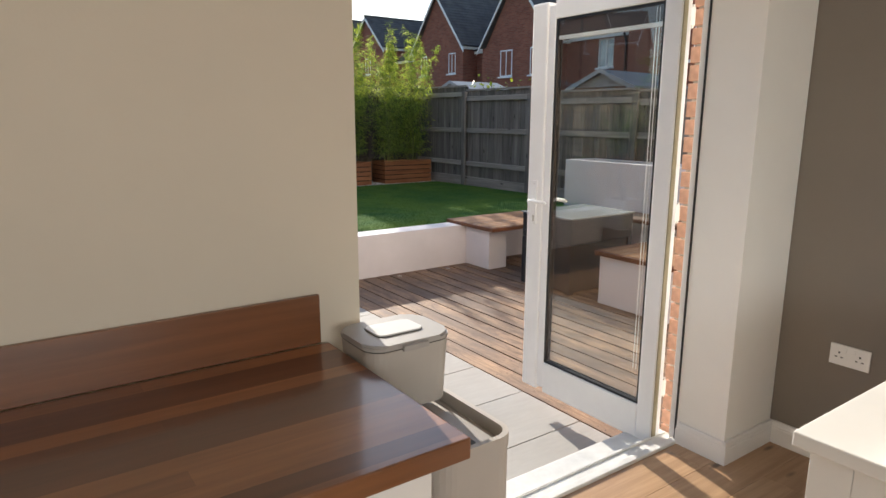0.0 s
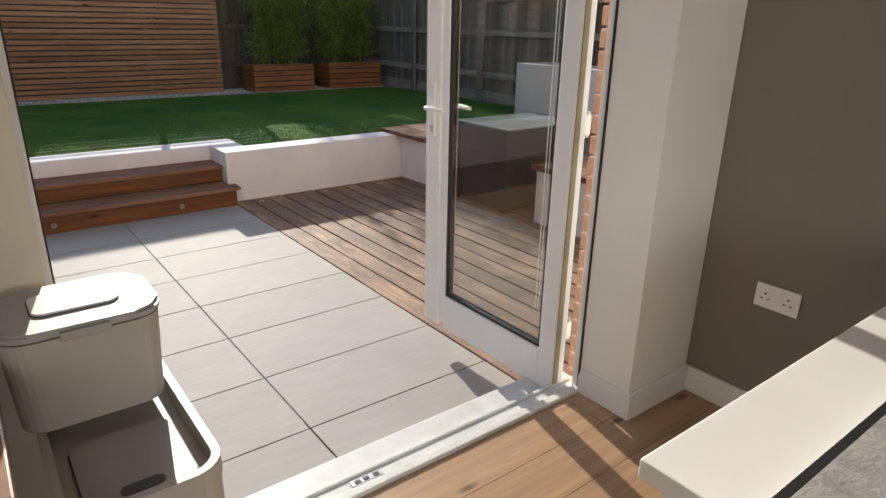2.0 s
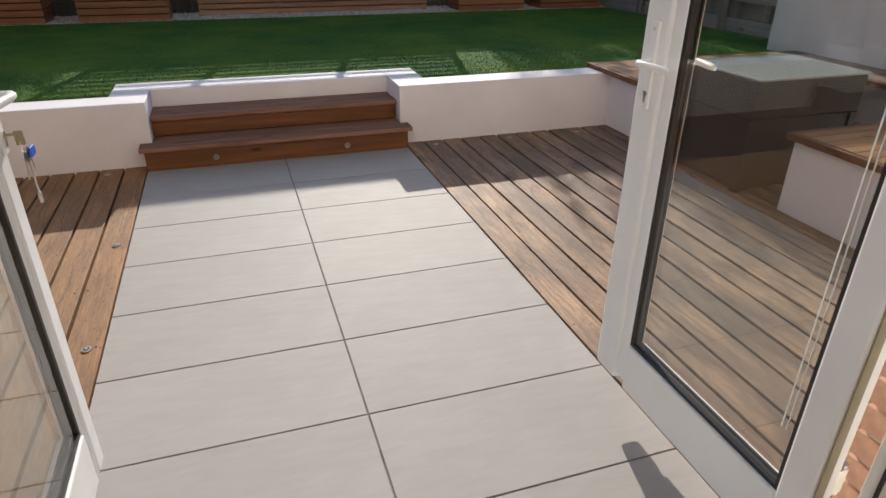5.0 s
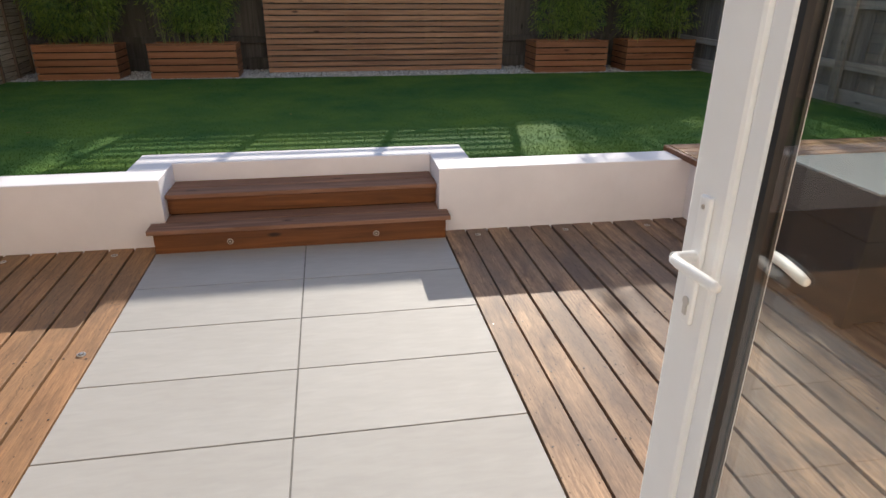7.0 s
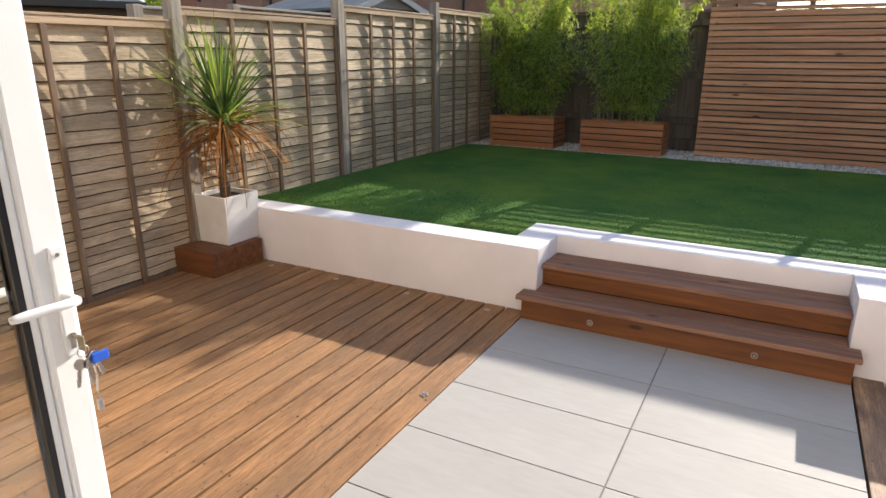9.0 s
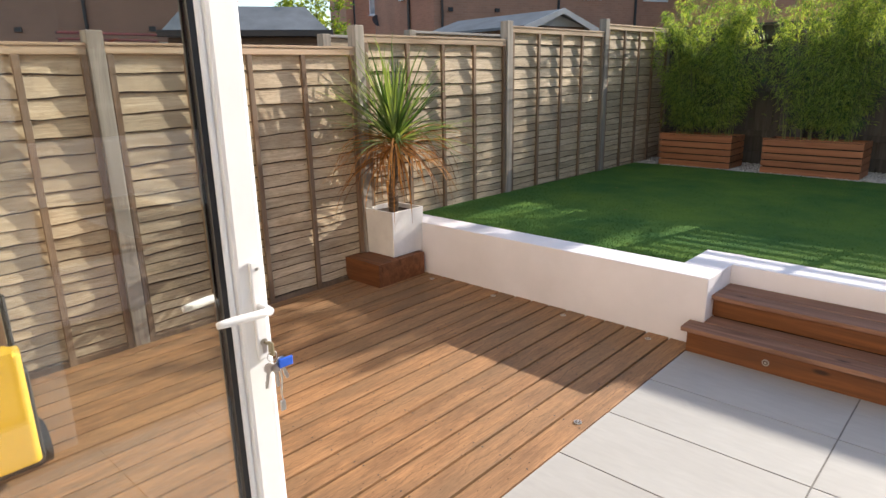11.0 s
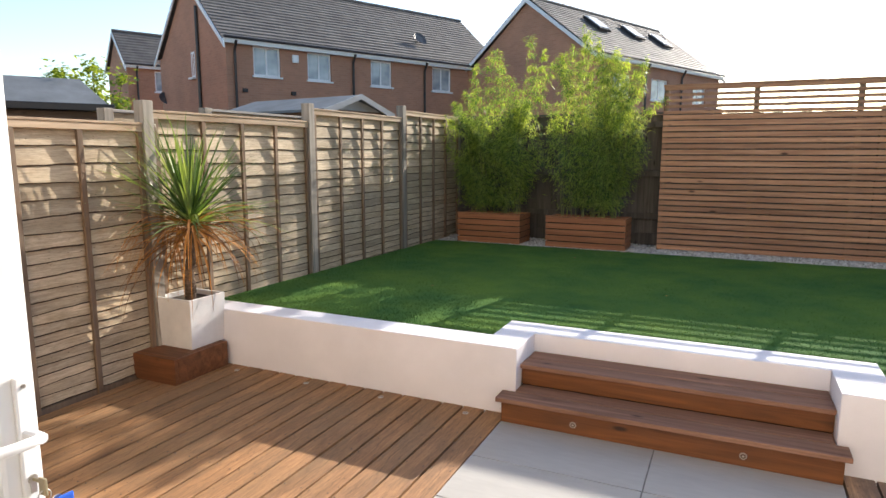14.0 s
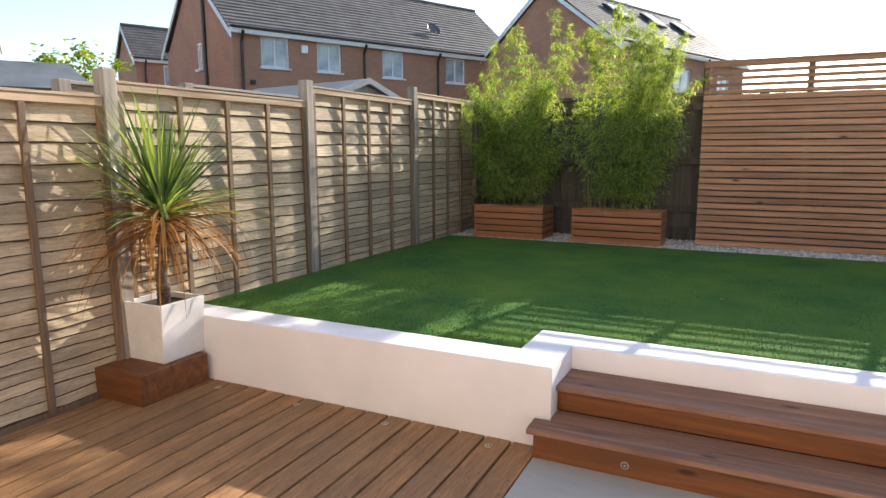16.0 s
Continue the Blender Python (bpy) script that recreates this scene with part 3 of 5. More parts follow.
# ---- the two glazed door leaves, open at right angles ----
def door_leaf(name, hx, x_in, x_out, side, label):
    """A leaf along y, from the hinge at y 2.075 to its free edge at y 2.95. x_in: inner face, x_out: outer face."""
    lo, hi = min(x_in, x_out), max(x_in, x_out)
    Y0, Y1, Z0, Z1 = YF + 0.066, YF + (0.930 if side < 0 else 0.953), 0.120, 2.13
    S, SF, B, T = (0.085 if side < 0 else 0.10), (0.160 if side < 0 else 0.092), 0.168, 0.085
    d = tagged(new(name), label, "door", "", "")
    d.matrix_world = pose((lo + hi) / 2, Y0, Z0)
    d["kind"] = "structure"
    ox, oy, oz = (lo + hi) / 2, Y0, Z0

    def P(nm, x0, x1, y0, y1, z0, z1, mat, bev=0.0, label=""):
        return part(nm, box(x0 - ox, x1 - ox, y0 - oy, y1 - oy, z0 - oz, z1 - oz, bev), mat, d, label)

    P("stile", lo, hi, Y0, Y0 + S, Z0, Z1, M_UPVC, 0.008)
    BW = 0.050 if side < 0 else 0.018
    P("stile", lo, hi, Y1 - SF + BW, Y1, Z0, Z1, M_UPVC, 0.010)
    P("glazing_bead", lo + 0.0065, hi - 0.0065, Y1 - SF, Y1 - SF + BW - 0.0006, Z0 + 0.02, Z1 - 0.02, M_UPVC, 0.007)
    P("rail", lo + 0.001, hi - 0.001, Y0 + S, Y1 - SF, Z0, Z0 + B, M_UPVC, 0.006)
    P("rail", lo + 0.001, hi - 0.001, Y0 + S, Y1 - SF, Z1 - T, Z1, M_UPVC, 0.006)
    mid = lo + 0.027 if side < 0 else hi - 0.027
    P("glass", mid - 0.011, mid + 0.011, Y0 + S + 0.0055, Y1 - SF - 0.0055, Z0 + B + 0.0055, Z1 - T - 0.0055, M_GLASS, 0, "clear double glazed pane").visible_shadow = False
    for x in (mid - 0.0175, mid + 0.0115):
        b = bmesh.new()
        g = 0.012
        for y0, y1, z0, z1 in ((Y0 + S - 0.001, Y0 + S + g, Z0 + B, Z1 - T), (Y1 - SF - g, Y1 - SF + 0.001, Z0 + B, Z1 - T), (Y0 + S + g, Y1 - SF - g, Z0 + B - 0.001, Z0 + B + g), (Y0 + S + g, Y1 - SF - g, Z1 - T - g, Z1 - T + 0.001)):
            bx(b, x - ox, x + 0.006 - ox, y0 - oy, y1 - oy, z0 - oz, z1 - oz)
        part("gasket", b, M_GASKET, d, "black glazing gasket")
    b = bmesh.new()
    g = 0.0065
    for y0, y1, z0, z1 in ((Y0 + S - 0.001, Y0 + S + g, Z0 + B, Z1 - T), (Y1 - SF - g, Y1 - SF + 0.001, Z0 + B, Z1 - T), (Y0 + S + g, Y1 - SF - g, Z0 + B - 0.001, Z0 + B + g), (Y0 + S + g, Y1 - SF - g, Z1 - T - g, Z1 - T + 0.001)):
        bx(b, mid - 0.0109 - ox, mid + 0.0109 - ox, y0 - oy, y1 - oy, z0 - oz, z1 - oz)
    part("spacer", b, M_GASKET, d, "dark pane spacer")
    # spacer and blind box between the panes
    if side < 0:
        P("blind_box", mid - 0.008, mid + 0.008, Y0 + S + 0.012, Y1 - SF - 0.012, Z1 - T - 0.078, Z1 - T - 0.004, plain_blind, 0, "dark brown blind cassette inside the glazing")
        P("blind_rail", mid - 0.0085, mid + 0.0085, Y0 + S + 0.012, Y1 - SF - 0.012, Z1 - T - 0.096, Z1 - T - 0.079, M_UPVC)
        b = bmesh.new()
        for y in (Y0 + S + 0.035, Y0 + S + 0.05):
            cyl(b, (0.013 * side, y - oy, 0.16 + B), (0.013 * side, y - oy, Z1 - T - oz - 0.02), 0.0016, n=6)
        part("blind_cord", b, M_UPVC, d, "white blind cord")
    # edge: seal and locking strip on the free edge
    P("lock_strip", mid - 0.01, mid + 0.01, Y1 + 0.0005, Y1 + 0.003, Z0 + 0.15, Z1 - 0.15, M_METAL, 0, "steel locking strip")
    P("hinge_strip", lo + 0.004, lo + 0.03, Y0 - 0.004, Y0 - 0.0005, Z0 + 0.01, Z1 - 0.01, M_BRASS, 0, "pale brass coloured weather strip")
    # handles, both faces
    hz = 1.155
    for s, xf in ((-1, lo), (1, hi)):
        inner = (s == side)
        yc = Y1 - (0.062 if side < 0 else 0.029)
        b = bmesh.new()
        x0, x1 = sorted((xf + s * 0.0, xf + s * 0.010))
        bx(b, x0 - ox, x1 - ox, yc - 0.015 - oy, yc + 0.015 - oy, hz - 0.125 - oz, hz + 0.105 - oz, 0.004)
        cyl(b, (xf - ox, yc - oy, hz - oz), (xf + s * 0.05 - ox, yc - oy, hz - oz), 0.010, n=12)
        hp = part("handle_plate", b, M_UPVC, d, "white plastic handle plate", True)
        hp.data.shade_flat()
        b = bmesh.new()
        pts = [(xf + s * (0.008 + 0.044 * min(1.0, k / 3) ** 0.7 - 0.012 * max(0, k - 6) / 8), yc - 0.118 * max(0.0, (k - 2) / 12) ** 1.0, hz + 0.002 * math.sin(k / 14 * math.pi)) for k in range(15)]
        sweep(b, [Vector((p[0] - ox, p[1] - oy, p[2] - oz)) for p in pts], [0.0085] * 4 + [0.0092] * 8 + [0.009, 0.0085, 0.007], (1.0, 1.0))
        part("lever", b, M_UPVC, d, "white curved lever handle", True)
        b = bmesh.new()
        cyl(b, (xf + s * 0.0100 - ox, yc - oy, hz - 0.083 - oz), (xf + s * 0.013 - ox, yc - oy, hz - 0.083 - oz), 0.0085, n=14)
        bx(b, *sorted((xf + s * 0.0100 - ox, xf + s * 0.0128 - ox)), yc - 0.005 - oy, yc + 0.005 - oy, hz - 0.108 - oz, hz - 0.084 - oz)
        part("keyhole", b, M_METAL, d, "steel lock cylinder")
        b = bmesh.new()
        cyl(b, (xf + s * 0.010 - ox, yc - oy, hz + 0.087 - oz), (xf + s * 0.012 - ox, yc - oy, hz + 0.087 - oz), 0.004, n=10)
        part("screw", b, M_METAL, d)
    return d, mid


plain_blind = plain("brown_blind_box", (0.07, 0.05, 0.045), 0.5, var=0.1)
rd, _ = door_leaf("door_1", XR, 2.352, 2.418, -1, "white plastic glazed garden door standing open")
ld, lmid = door_leaf("door_2", XL, 0.772, 0.706, 1, "white plastic glazed garden door standing open with keys in its lock")
for z in (0.38, 1.18, 1.98):
    for nm, x, sgn, par in (("hinge", 2.426, 1, rd), ("hinge", 0.699, -1, ld)):
        b = bmesh.new()
        ox, oy, oz = par.matrix_world.translation
        cyl(b, (x + sgn * 0.012 - ox, YF + 0.082 - oy, z - 0.045 - oz), (x + sgn * 0.012 - ox, YF + 0.082 - oy, z + 0.045 - oz), 0.010, n=12)
        bx(b, x - 0.012 - ox, x + 0.018 - ox, YF + 0.07 - oy, YF + 0.076 - oy, z - 0.035 - oz, z + 0.035 - oz)
        part("hinge", b, M_METAL, par, "steel flag hinge")

# keys in the lock of the left leaf
kx, ky, kz = 0.785, YF + 0.924, 1.072
keys = thing("key_bunch", kx, ky, kz, "house keys with a blue tag hanging in a door lock", "keys")
b = bmesh.new()
cyl(b, (0, 0, 0), (0.028, 0, 0), 0.003, n=8)
bx(b, 0.016, 0.034, -0.003, 0.003, -0.024, 0.008, 0.002)
part("key", b, M_BRASS, keys, "brass key in the lock")
for k, (dy, dz, a) in enumerate(((0.02, -0.045, 0.3), (-0.012, -0.05, -0.2), (0.006, -0.055, 0.05))):
    b = bmesh.new()
    cyl(b, (0.026, dy, dz), (0.029, dy, dz), 0.012, n=14)
    q = Vector((0, math.sin(a), -math.cos(a)))
    for r in range(5):
        p = Vector((0.0275, dy, dz)) + q * (0.010 + 0.008 * r)
        bx(b, p.x - 0.001, p.x + 0.001, p.y - 0.0035 - 0.001 * (r % 2), p.y + 0.0035, p.z - 0.005, p.z + 0.004)
    part("key", b, M_METAL, keys, "worn steel key")
b = bmesh.new()
bx(b, 0.0305, 0.0365, 0.010, 0.046, -0.058, -0.036, 0.0025)
tag = part("key_tag", b, M_BLUE, keys, "bright blue plastic key tag")
b = bmesh.new()
tube(b, [(0.027, 0.014, -0.05), (0.028, 0.018, -0.085), (0.027, 0.014, -0.12), (0.028, 0.016, -0.14)], 0.0022, 6)
bx(b, 0.024, 0.031, 0.009, 0.021, -0.165, -0.14, 0.002)
part("key_chain", b, M_METAL, keys, "thin steel key chain")
b = bmesh.new()
tube(b, [(0.026 + 0.0, 0.012 * math.cos(a * math.tau / 12), -0.026 + 0.012 * math.sin(a * math.tau / 12)) for a in range(13)], 0.001, 5)
part("key_ring", b, M_METAL, keys)

# ---- socket on the taupe wall ----
sock = thing("wall_socket", 2.779, 1.473, 0.645, "white plastic double wall socket on a taupe wall", "socket")
b = box(-0.010, 0, -0.074, 0.074, -0.043, 0.043, 0.003)
part("face_plate", b, M_SOCKET, sock)
for y in (-0.038, 0.038):
    b = bmesh.new()
    bx(b, -0.0112, -0.0102, y - 0.003, y + 0.003, 0.006, 0.014)
    for dy in (-0.011, 0.011):
        bx(b, -0.0112, -0.0102, y + dy - 0.004, y + dy + 0.004, -0.011, -0.007)
    part("pin_holes", b, M_BLACK, sock)
    part("switch", box(-0.0135, -0.0102, y - 0.022 * (1 if y > 0 else -1) - 0.005, y - 0.022 * (1 if y > 0 else -1) + 0.005, 0.018, 0.032, 0.001), M_SOCKET, sock)

# ---- worktop on its cupboard, with upstand ----
WT = 1.07
wt = thing("kitchen_worktop", -0.7, 1.45, WT - 0.038, "polished dark walnut block worktop with an upstand against the wall", "worktop")
part("slab", box(-2.3, 1.352, -0.252, 0.290, 0, 0.038, 0.003), M_WORKTOP, wt)
part("upstand", box(-2.3, 1.335, 0.2905, 0.303, 0.0385, 0.153, 0.002), M_WORKTOP, wt, "walnut block upstand")
for i, (x0, x1) in enumerate(((-2.95, -2.05), (-2.04, -1.14), (-1.13, -0.25), (-0.24, 0.60))):
    cu = thing("base_cupboard", (x0 + x1) / 2, 1.45, FLOOR, "cream painted kitchen base cupboard under the worktop", "cupboard", "base cupboards")
    w = (x1 - x0) / 2
    part("body", box(-w, w, -0.20, 0.28, 0.10, WT - 0.039 - FLOOR), M_CAB, cu)
    part("plinth", box(-w, w, -0.15, 0.26, 0.0, 0.099), M_CAB, cu)
    dr = part("door", box(-w + 0.003, w - 0.003, -0.22, -0.201, 0.12, WT - 0.06 - FLOOR, 0.003), M_CAB, cu)
    part("handle", box(-0.06, 0.06, -0.245, -0.222, 0.70, 0.712, 0.003), M_METAL, dr, "steel bar handle")

# ---- stacked caddies beside the worktop ----
low = thing("recycling_bin", 0.782, 1.56, FLOOR, "tall stone coloured plastic bin with a recessed lid beside the worktop", "bin")
b = bmesh.new()
prism(b, rounded(-0.098, 0.098, -0.22, 0.185, 0.045), 0.0, 0.755)
part("body", b, M_BIN, low)
b = bmesh.new()
o, i_ = rounded(-0.10, 0.10, -0.222, 0.187, 0.047), rounded(-0.088, 0.088, -0.210, 0.175, 0.036)
vo0 = [b.verts.new((x, y, 0.7552)) for x, y in o]
vo1 = [b.verts.new((x, y, 0.785)) for x, y in o]
vi1 = [b.verts.new((x, y, 0.785)) for x, y in i_]
vi0 = [b.verts.new((x, y, 0.7552)) for x, y in i_]
n = len(o)
for k in range(n):
    j = (k + 1) % n
    b.faces.new((vo0[k], vo0[j], vo1[j], vo1[k]))
    b.faces.new((vo1[k], vo1[j], vi1[j], vi1[k]))
    b.faces.new((vi1[k], vi1[j], vi0[j], vi0[k]))
    b.faces.new((vi0[k], vi0[j], vo0[j], vo0[k]))
part("rim", b, M_BIN, low)
b = bmesh.new()
prism(b, rounded(-0.072, 0.072, -0.195, -0.02, 0.026), 0.7552, 0.7575)
part("seam", b, M_BIN_DARK, low)
b = bmesh.new()
prism(b, rounded(-0.069, 0.069, -0.192, -0.023, 0.024), 0.7577, 0.762)
li = part("lid", b, M_BIN_LID, low, "pale plastic inner lid")
b = bmesh.new()
prism(b, rounded(-0.028, 0.028, -0.18, -0.158, 0.010), 0.7622, 0.7632)
part("finger_slot", b, M_BIN_DARK, li)
up = thing("food_caddy", 0.765, 1.632, FLOOR + 0.786, "stone coloured plastic food caddy standing on a taller bin", "bin")
b = bmesh.new()
prism(b, rounded(-0.105, 0.105, -0.085, 0.085, 0.040), 0.0, 0.142)
for v in b.verts:
    if v.co.z < 0.01:
        v.co.x *= 0.93
        v.co.y *= 0.93
part("body", b, M_BIN, up)
b = bmesh.new()
prism(b, rounded(-0.1045, 0.1045, -0.0845, 0.0845, 0.040), 0.1422, 0.1455)
part("seam", b, M_BIN_DARK, up)
b = bmesh.new()
prism(b, rounded(-0.107, 0.107, -0.087, 0.087, 0.042), 0.1457, 0.158)
bmesh.ops.bevel(b, geom=[e for e in b.edges if all(v.co.z > 0.157 for v in e.verts)], offset=0.005, segments=2, affect="EDGES")
caddy_lid = part("lid", b, M_BIN_LID, up, "pale plastic lid")
b = bmesh.new()
prism(b, rounded(-0.060, 0.060, -0.038, 0.045, 0.020), 0.1582, 0.1592)
part("seam", b, M_BIN_DARK, caddy_lid)
b = bmesh.new()
prism(b, rounded(-0.0575, 0.0575, -0.0355, 0.0425, 0.018), 0.1592, 0.1625)
part("flap", b, M_FLAP_LIT, caddy_lid, "plastic flap painted bright as if sunlit")
part("catch", box(-0.032, 0.032, -0.096, -0.0872, 0.140, 0.153, 0.002), M_BIN_LID, up)

# ---- cream cabinet on the right ----
cab = thing("sideboard", 2.06, 0.70, FLOOR, "cream painted sideboard with a thick plain top", "cabinet")
CT = 0.962 - FLOOR
part("top", box(-0.735, 0.715, -0.80, 0.31, CT - 0.032, CT, 0.004), M_CAB, cab)
part("body", box(-0.70, 0.71, -0.78, 0.28, 0.0, CT - 0.0325), M_CAB, cab)
b = bmesh.new()
bx(b, -0.716, -0.7005, -0.78, -0.60, 0.0, CT - 0.034, 0.002)
bx(b, -0.716, -0.7005, 0.20, 0.28, 0.0, CT - 0.034, 0.002)
bx(b, -0.716, -0.7005, -0.5995, 0.1995, CT - 0.12, CT - 0.034, 0.002)
bx(b, -0.716, -0.7005, -0.5995, 0.1995, 0.0, 0.12, 0.002)
part("side_frame", b, M_CAB, cab)
tray = thing("grey_tray", 1.70, 0.52, FLOOR + CT, "grey wood-topped tray with a polished metal side and black rim", "tray")
part("side", box(-0.366, 0.30, -0.32, 0.325, 0.0, 0.030, 0.002), M_CHROME, tray, "polished metal side")
part("rim", box(-0.370, 0.304, -0.324, 0.329, 0.0302, 0.036, 0.001), M_BLACK, tray, "black plastic rim")
part("top", box(-0.355, 0.290, -0.31, 0.314, 0.0362, 0.040, 0.001), M_MAT, tray, "grey grained top")

# ---- white low wall, coping, notch ----
WH, LWH = 0.43, 0.005
NX0, NX1, NY = 0.70, 2.425, 6.29
b = bmesh.new()
for x0, x1, y0, y1 in ((FX + 0.03, NX0, WY, WY + 0.235), (NX1, 4.60, WY, WY + 0.235), (0.455, NX0, WY + 0.2352, NY + 0.25), (NX1, 2.68, WY + 0.2352, NY + 0.25), (NX0, NX1, NY, NY + 0.25)):
    bx(b, x0, x1, y0, y1, -0.10, WH)
bmesh.ops.remove_doubles(b, verts=b.verts, dist=0.0001)
wall_low = structure("garden_wall", b, M_PAINT_WHITE, "low white rendered retaining wall along the lawn")
bvm = wall_low.modifiers.new("b", "BEVEL")
bvm.width, bvm.segments, bvm.limit_method = 0.006, 2, "ANGLE"
structure("garden_wall", box(4.60, 6.345, WY, WY + 0.235, -0.10, WH), M_PAINT_WHITE, "low white rendered retaining wall behind the benches")

# ---- steps ----
st = thing("garden_steps", 1.55, 5.9, 0.0, "stained timber double steps with small round lights up to the lawn", "steps")
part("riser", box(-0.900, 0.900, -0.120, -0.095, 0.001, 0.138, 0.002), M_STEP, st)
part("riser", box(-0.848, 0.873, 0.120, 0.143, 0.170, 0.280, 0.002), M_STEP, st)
# Carcass in near-black: painted shade behind and between the treads.
part("carcass", box(-0.845, 0.87, -0.094, 0.119, 0.001, 0.135), M_GAP_SHADE, st)
part("carcass", box(-0.845, 0.87, 0.144, 0.385, 0.001, 0.275), M_GAP_SHADE, st)
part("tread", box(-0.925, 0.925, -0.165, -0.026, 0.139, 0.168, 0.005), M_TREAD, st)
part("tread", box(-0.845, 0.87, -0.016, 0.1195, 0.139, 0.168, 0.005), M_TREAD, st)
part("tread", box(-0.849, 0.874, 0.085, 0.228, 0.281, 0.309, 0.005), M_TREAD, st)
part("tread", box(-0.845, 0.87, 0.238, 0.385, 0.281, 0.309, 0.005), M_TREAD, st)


def spot(bm_rim, bm_lens, c, axis):
    c = Vector(c)
    a = Vector(axis)
    cyl(bm_rim, c, c + a * 0.004, 0.0195, 0.018, 18)
    cyl(bm_rim, c + a * 0.0052, c + a * 0.0066, 0.0065, 0.006, 12)
    cyl(bm_lens, c + a * 0.0041, c + a * 0.0051, 0.0135, 0.0130, 14)


for dx in (-0.456, 0.446):
    lt = thing("step_light", 1.55 + dx, 5.779, 0.060, "small round brushed steel light in a step riser", "light", "step lights")
    r, l = bmesh.new(), bmesh.new()
    spot(r, l, (0, 0, 0), (0, -1, 0))
    part("rim", r, M_LIGHTRIM, lt)
    part("lens", l, M_LENS, lt, "dull amber lens")
for x, y in ((0.405, 5.80), (-0.216, 5.80), (-0.833, 5.80), (-1.47, 5.80), (2.672, 5.80), (3.284, 5.80), (3.875, 5.79), (0.585, 4.66), (0.585, 3.72), (0.585, 2.85)):
    lt = thing("deck_light", x, y, 0.0, "small round brushed steel light set in a deck board", "light", "deck lights")
    r, l = bmesh.new(), bmesh.new()
    spot(r, l, (0, 0, 0.0003), (0, 0, 1))
    part("rim", r, M_LIGHTRIM, lt)
    part("lens", l, M_LENS, lt, "dull amber lens")

# ---- timber block and white planter with a palm ----
blk = thing("timber_block", -1.84, 5.62, 0.0, "stained brown sleeper box standing on the deck by the fence", "plinth")
part("front_board", box(-0.20, 0.215, -0.258, -0.225, 0.0, 0.188, 0.004), M_BLOCK, blk)
part("side_board", box(0.185, 0.215, -0.2245, 0.255, 0.0, 0.188, 0.004), M_BLOCK, blk)
part("top_board", box(-0.20, 0.184, -0.2245, 0.255, 0.0, 0.1885, 0.004), M_BLOCK, blk)
pot = thing("white_planter", -1.845, 5.745, 0.19, "square white weathered planter standing on a timber block", "planter")
b = bmesh.new()
h0, h1, H, T = 0.160, 0.176, 0.375, 0.020


def ring4(h, z):
    return [b.verts.new(p) for p in ((-h, -h, z), (h, -h, z), (h, h, z), (-h, h, z))]


rs = [ring4(h0, 0), ring4(h1, H), ring4(h1 - T, H), ring4(h1 - T - 0.003, H - 0.05)]
for r0, r1 in zip(rs, rs[1:]):
    for k in range(4):
        b.faces.new((r0[k], r0[(k + 1) % 4], r1[(k + 1) % 4], r1[k]))
b.faces.new(rs[0][::-1])
b.faces.new(rs[-1])
bmesh.ops.bevel(b, geom=list(b.edges), offset=0.003, segments=1, affect="EDGES")
part("box", b, M_PLANTERWHITE, pot)
part("soil", box(-h1 + T + 0.004, h1 - T - 0.004, -h1 + T + 0.004, h1 - T - 0.004, H - 0.049, H - 0.035), M_SOIL, pot)


def strap(vs, fs, base, d, length, width, droop, seg=9):
    """A curved narrow leaf folded along its middle; droop bends it more towards the tip."""
    d = d.normalized()
    side = d.cross(Vector((0, 0, 1)))
    if side.length < 0.01:
        side = Vector((1, 0, 0))
    side.normalize()
    p = base.copy()
    i0 = len(vs)
    for k in range(seg + 1):
        f = k / seg
        w = width * (0.45 + 0.55 * min(1, f * 4)) * max(0.04, 1 - max(0, f - 0.4) / 0.6) ** 0.9
        up = side.cross(d).normalized()
        vs.append(p - side * w / 2)
        vs.append(p - up * w * 0.2)
        vs.append(p + side * w / 2)
        if k < seg:
            a = i0 + 3 * k
            fs.append((a, a + 1, a + 4, a + 3))
            fs.append((a + 1, a + 2, a + 5, a + 4))
        p = p + d * (length / seg)
        p.x = max(p.x, -0.145)
        d = (d + Vector((0, 0, -droop * (0.25 + 1.5 * f * f)))).normalized()


palm = thing("cordyline_palm", -1.845, 5.745, 0.53, "small cordyline palm with green leaves above dry brown ones", "palm")
rnd = random.Random(5)
b = bmesh.new()
prev = Vector((0, 0, 0))
r = 0.040
for k in range(18):
    nx = Vector((0.006 * math.sin(k * 0.9) + 0.003 * k, 0.005 * math.cos(k * 0.7) - 0.005, 0.0325 * (k + 1)))
    r1 = 0.040 - 0.0010 * k + rnd.uniform(-0.003, 0.003)
    cyl(b, prev, nx, r * 0.90, r1 * 1.10, 12)
    r = r1
    prev = nx
crown = prev
part("trunk", b, M_TRUNK, palm)


def leaf_way(el, az):
    d = Vector((math.cos(az) * math.cos(el), math.sin(az) * math.cos(el), math.sin(el)))
    return d


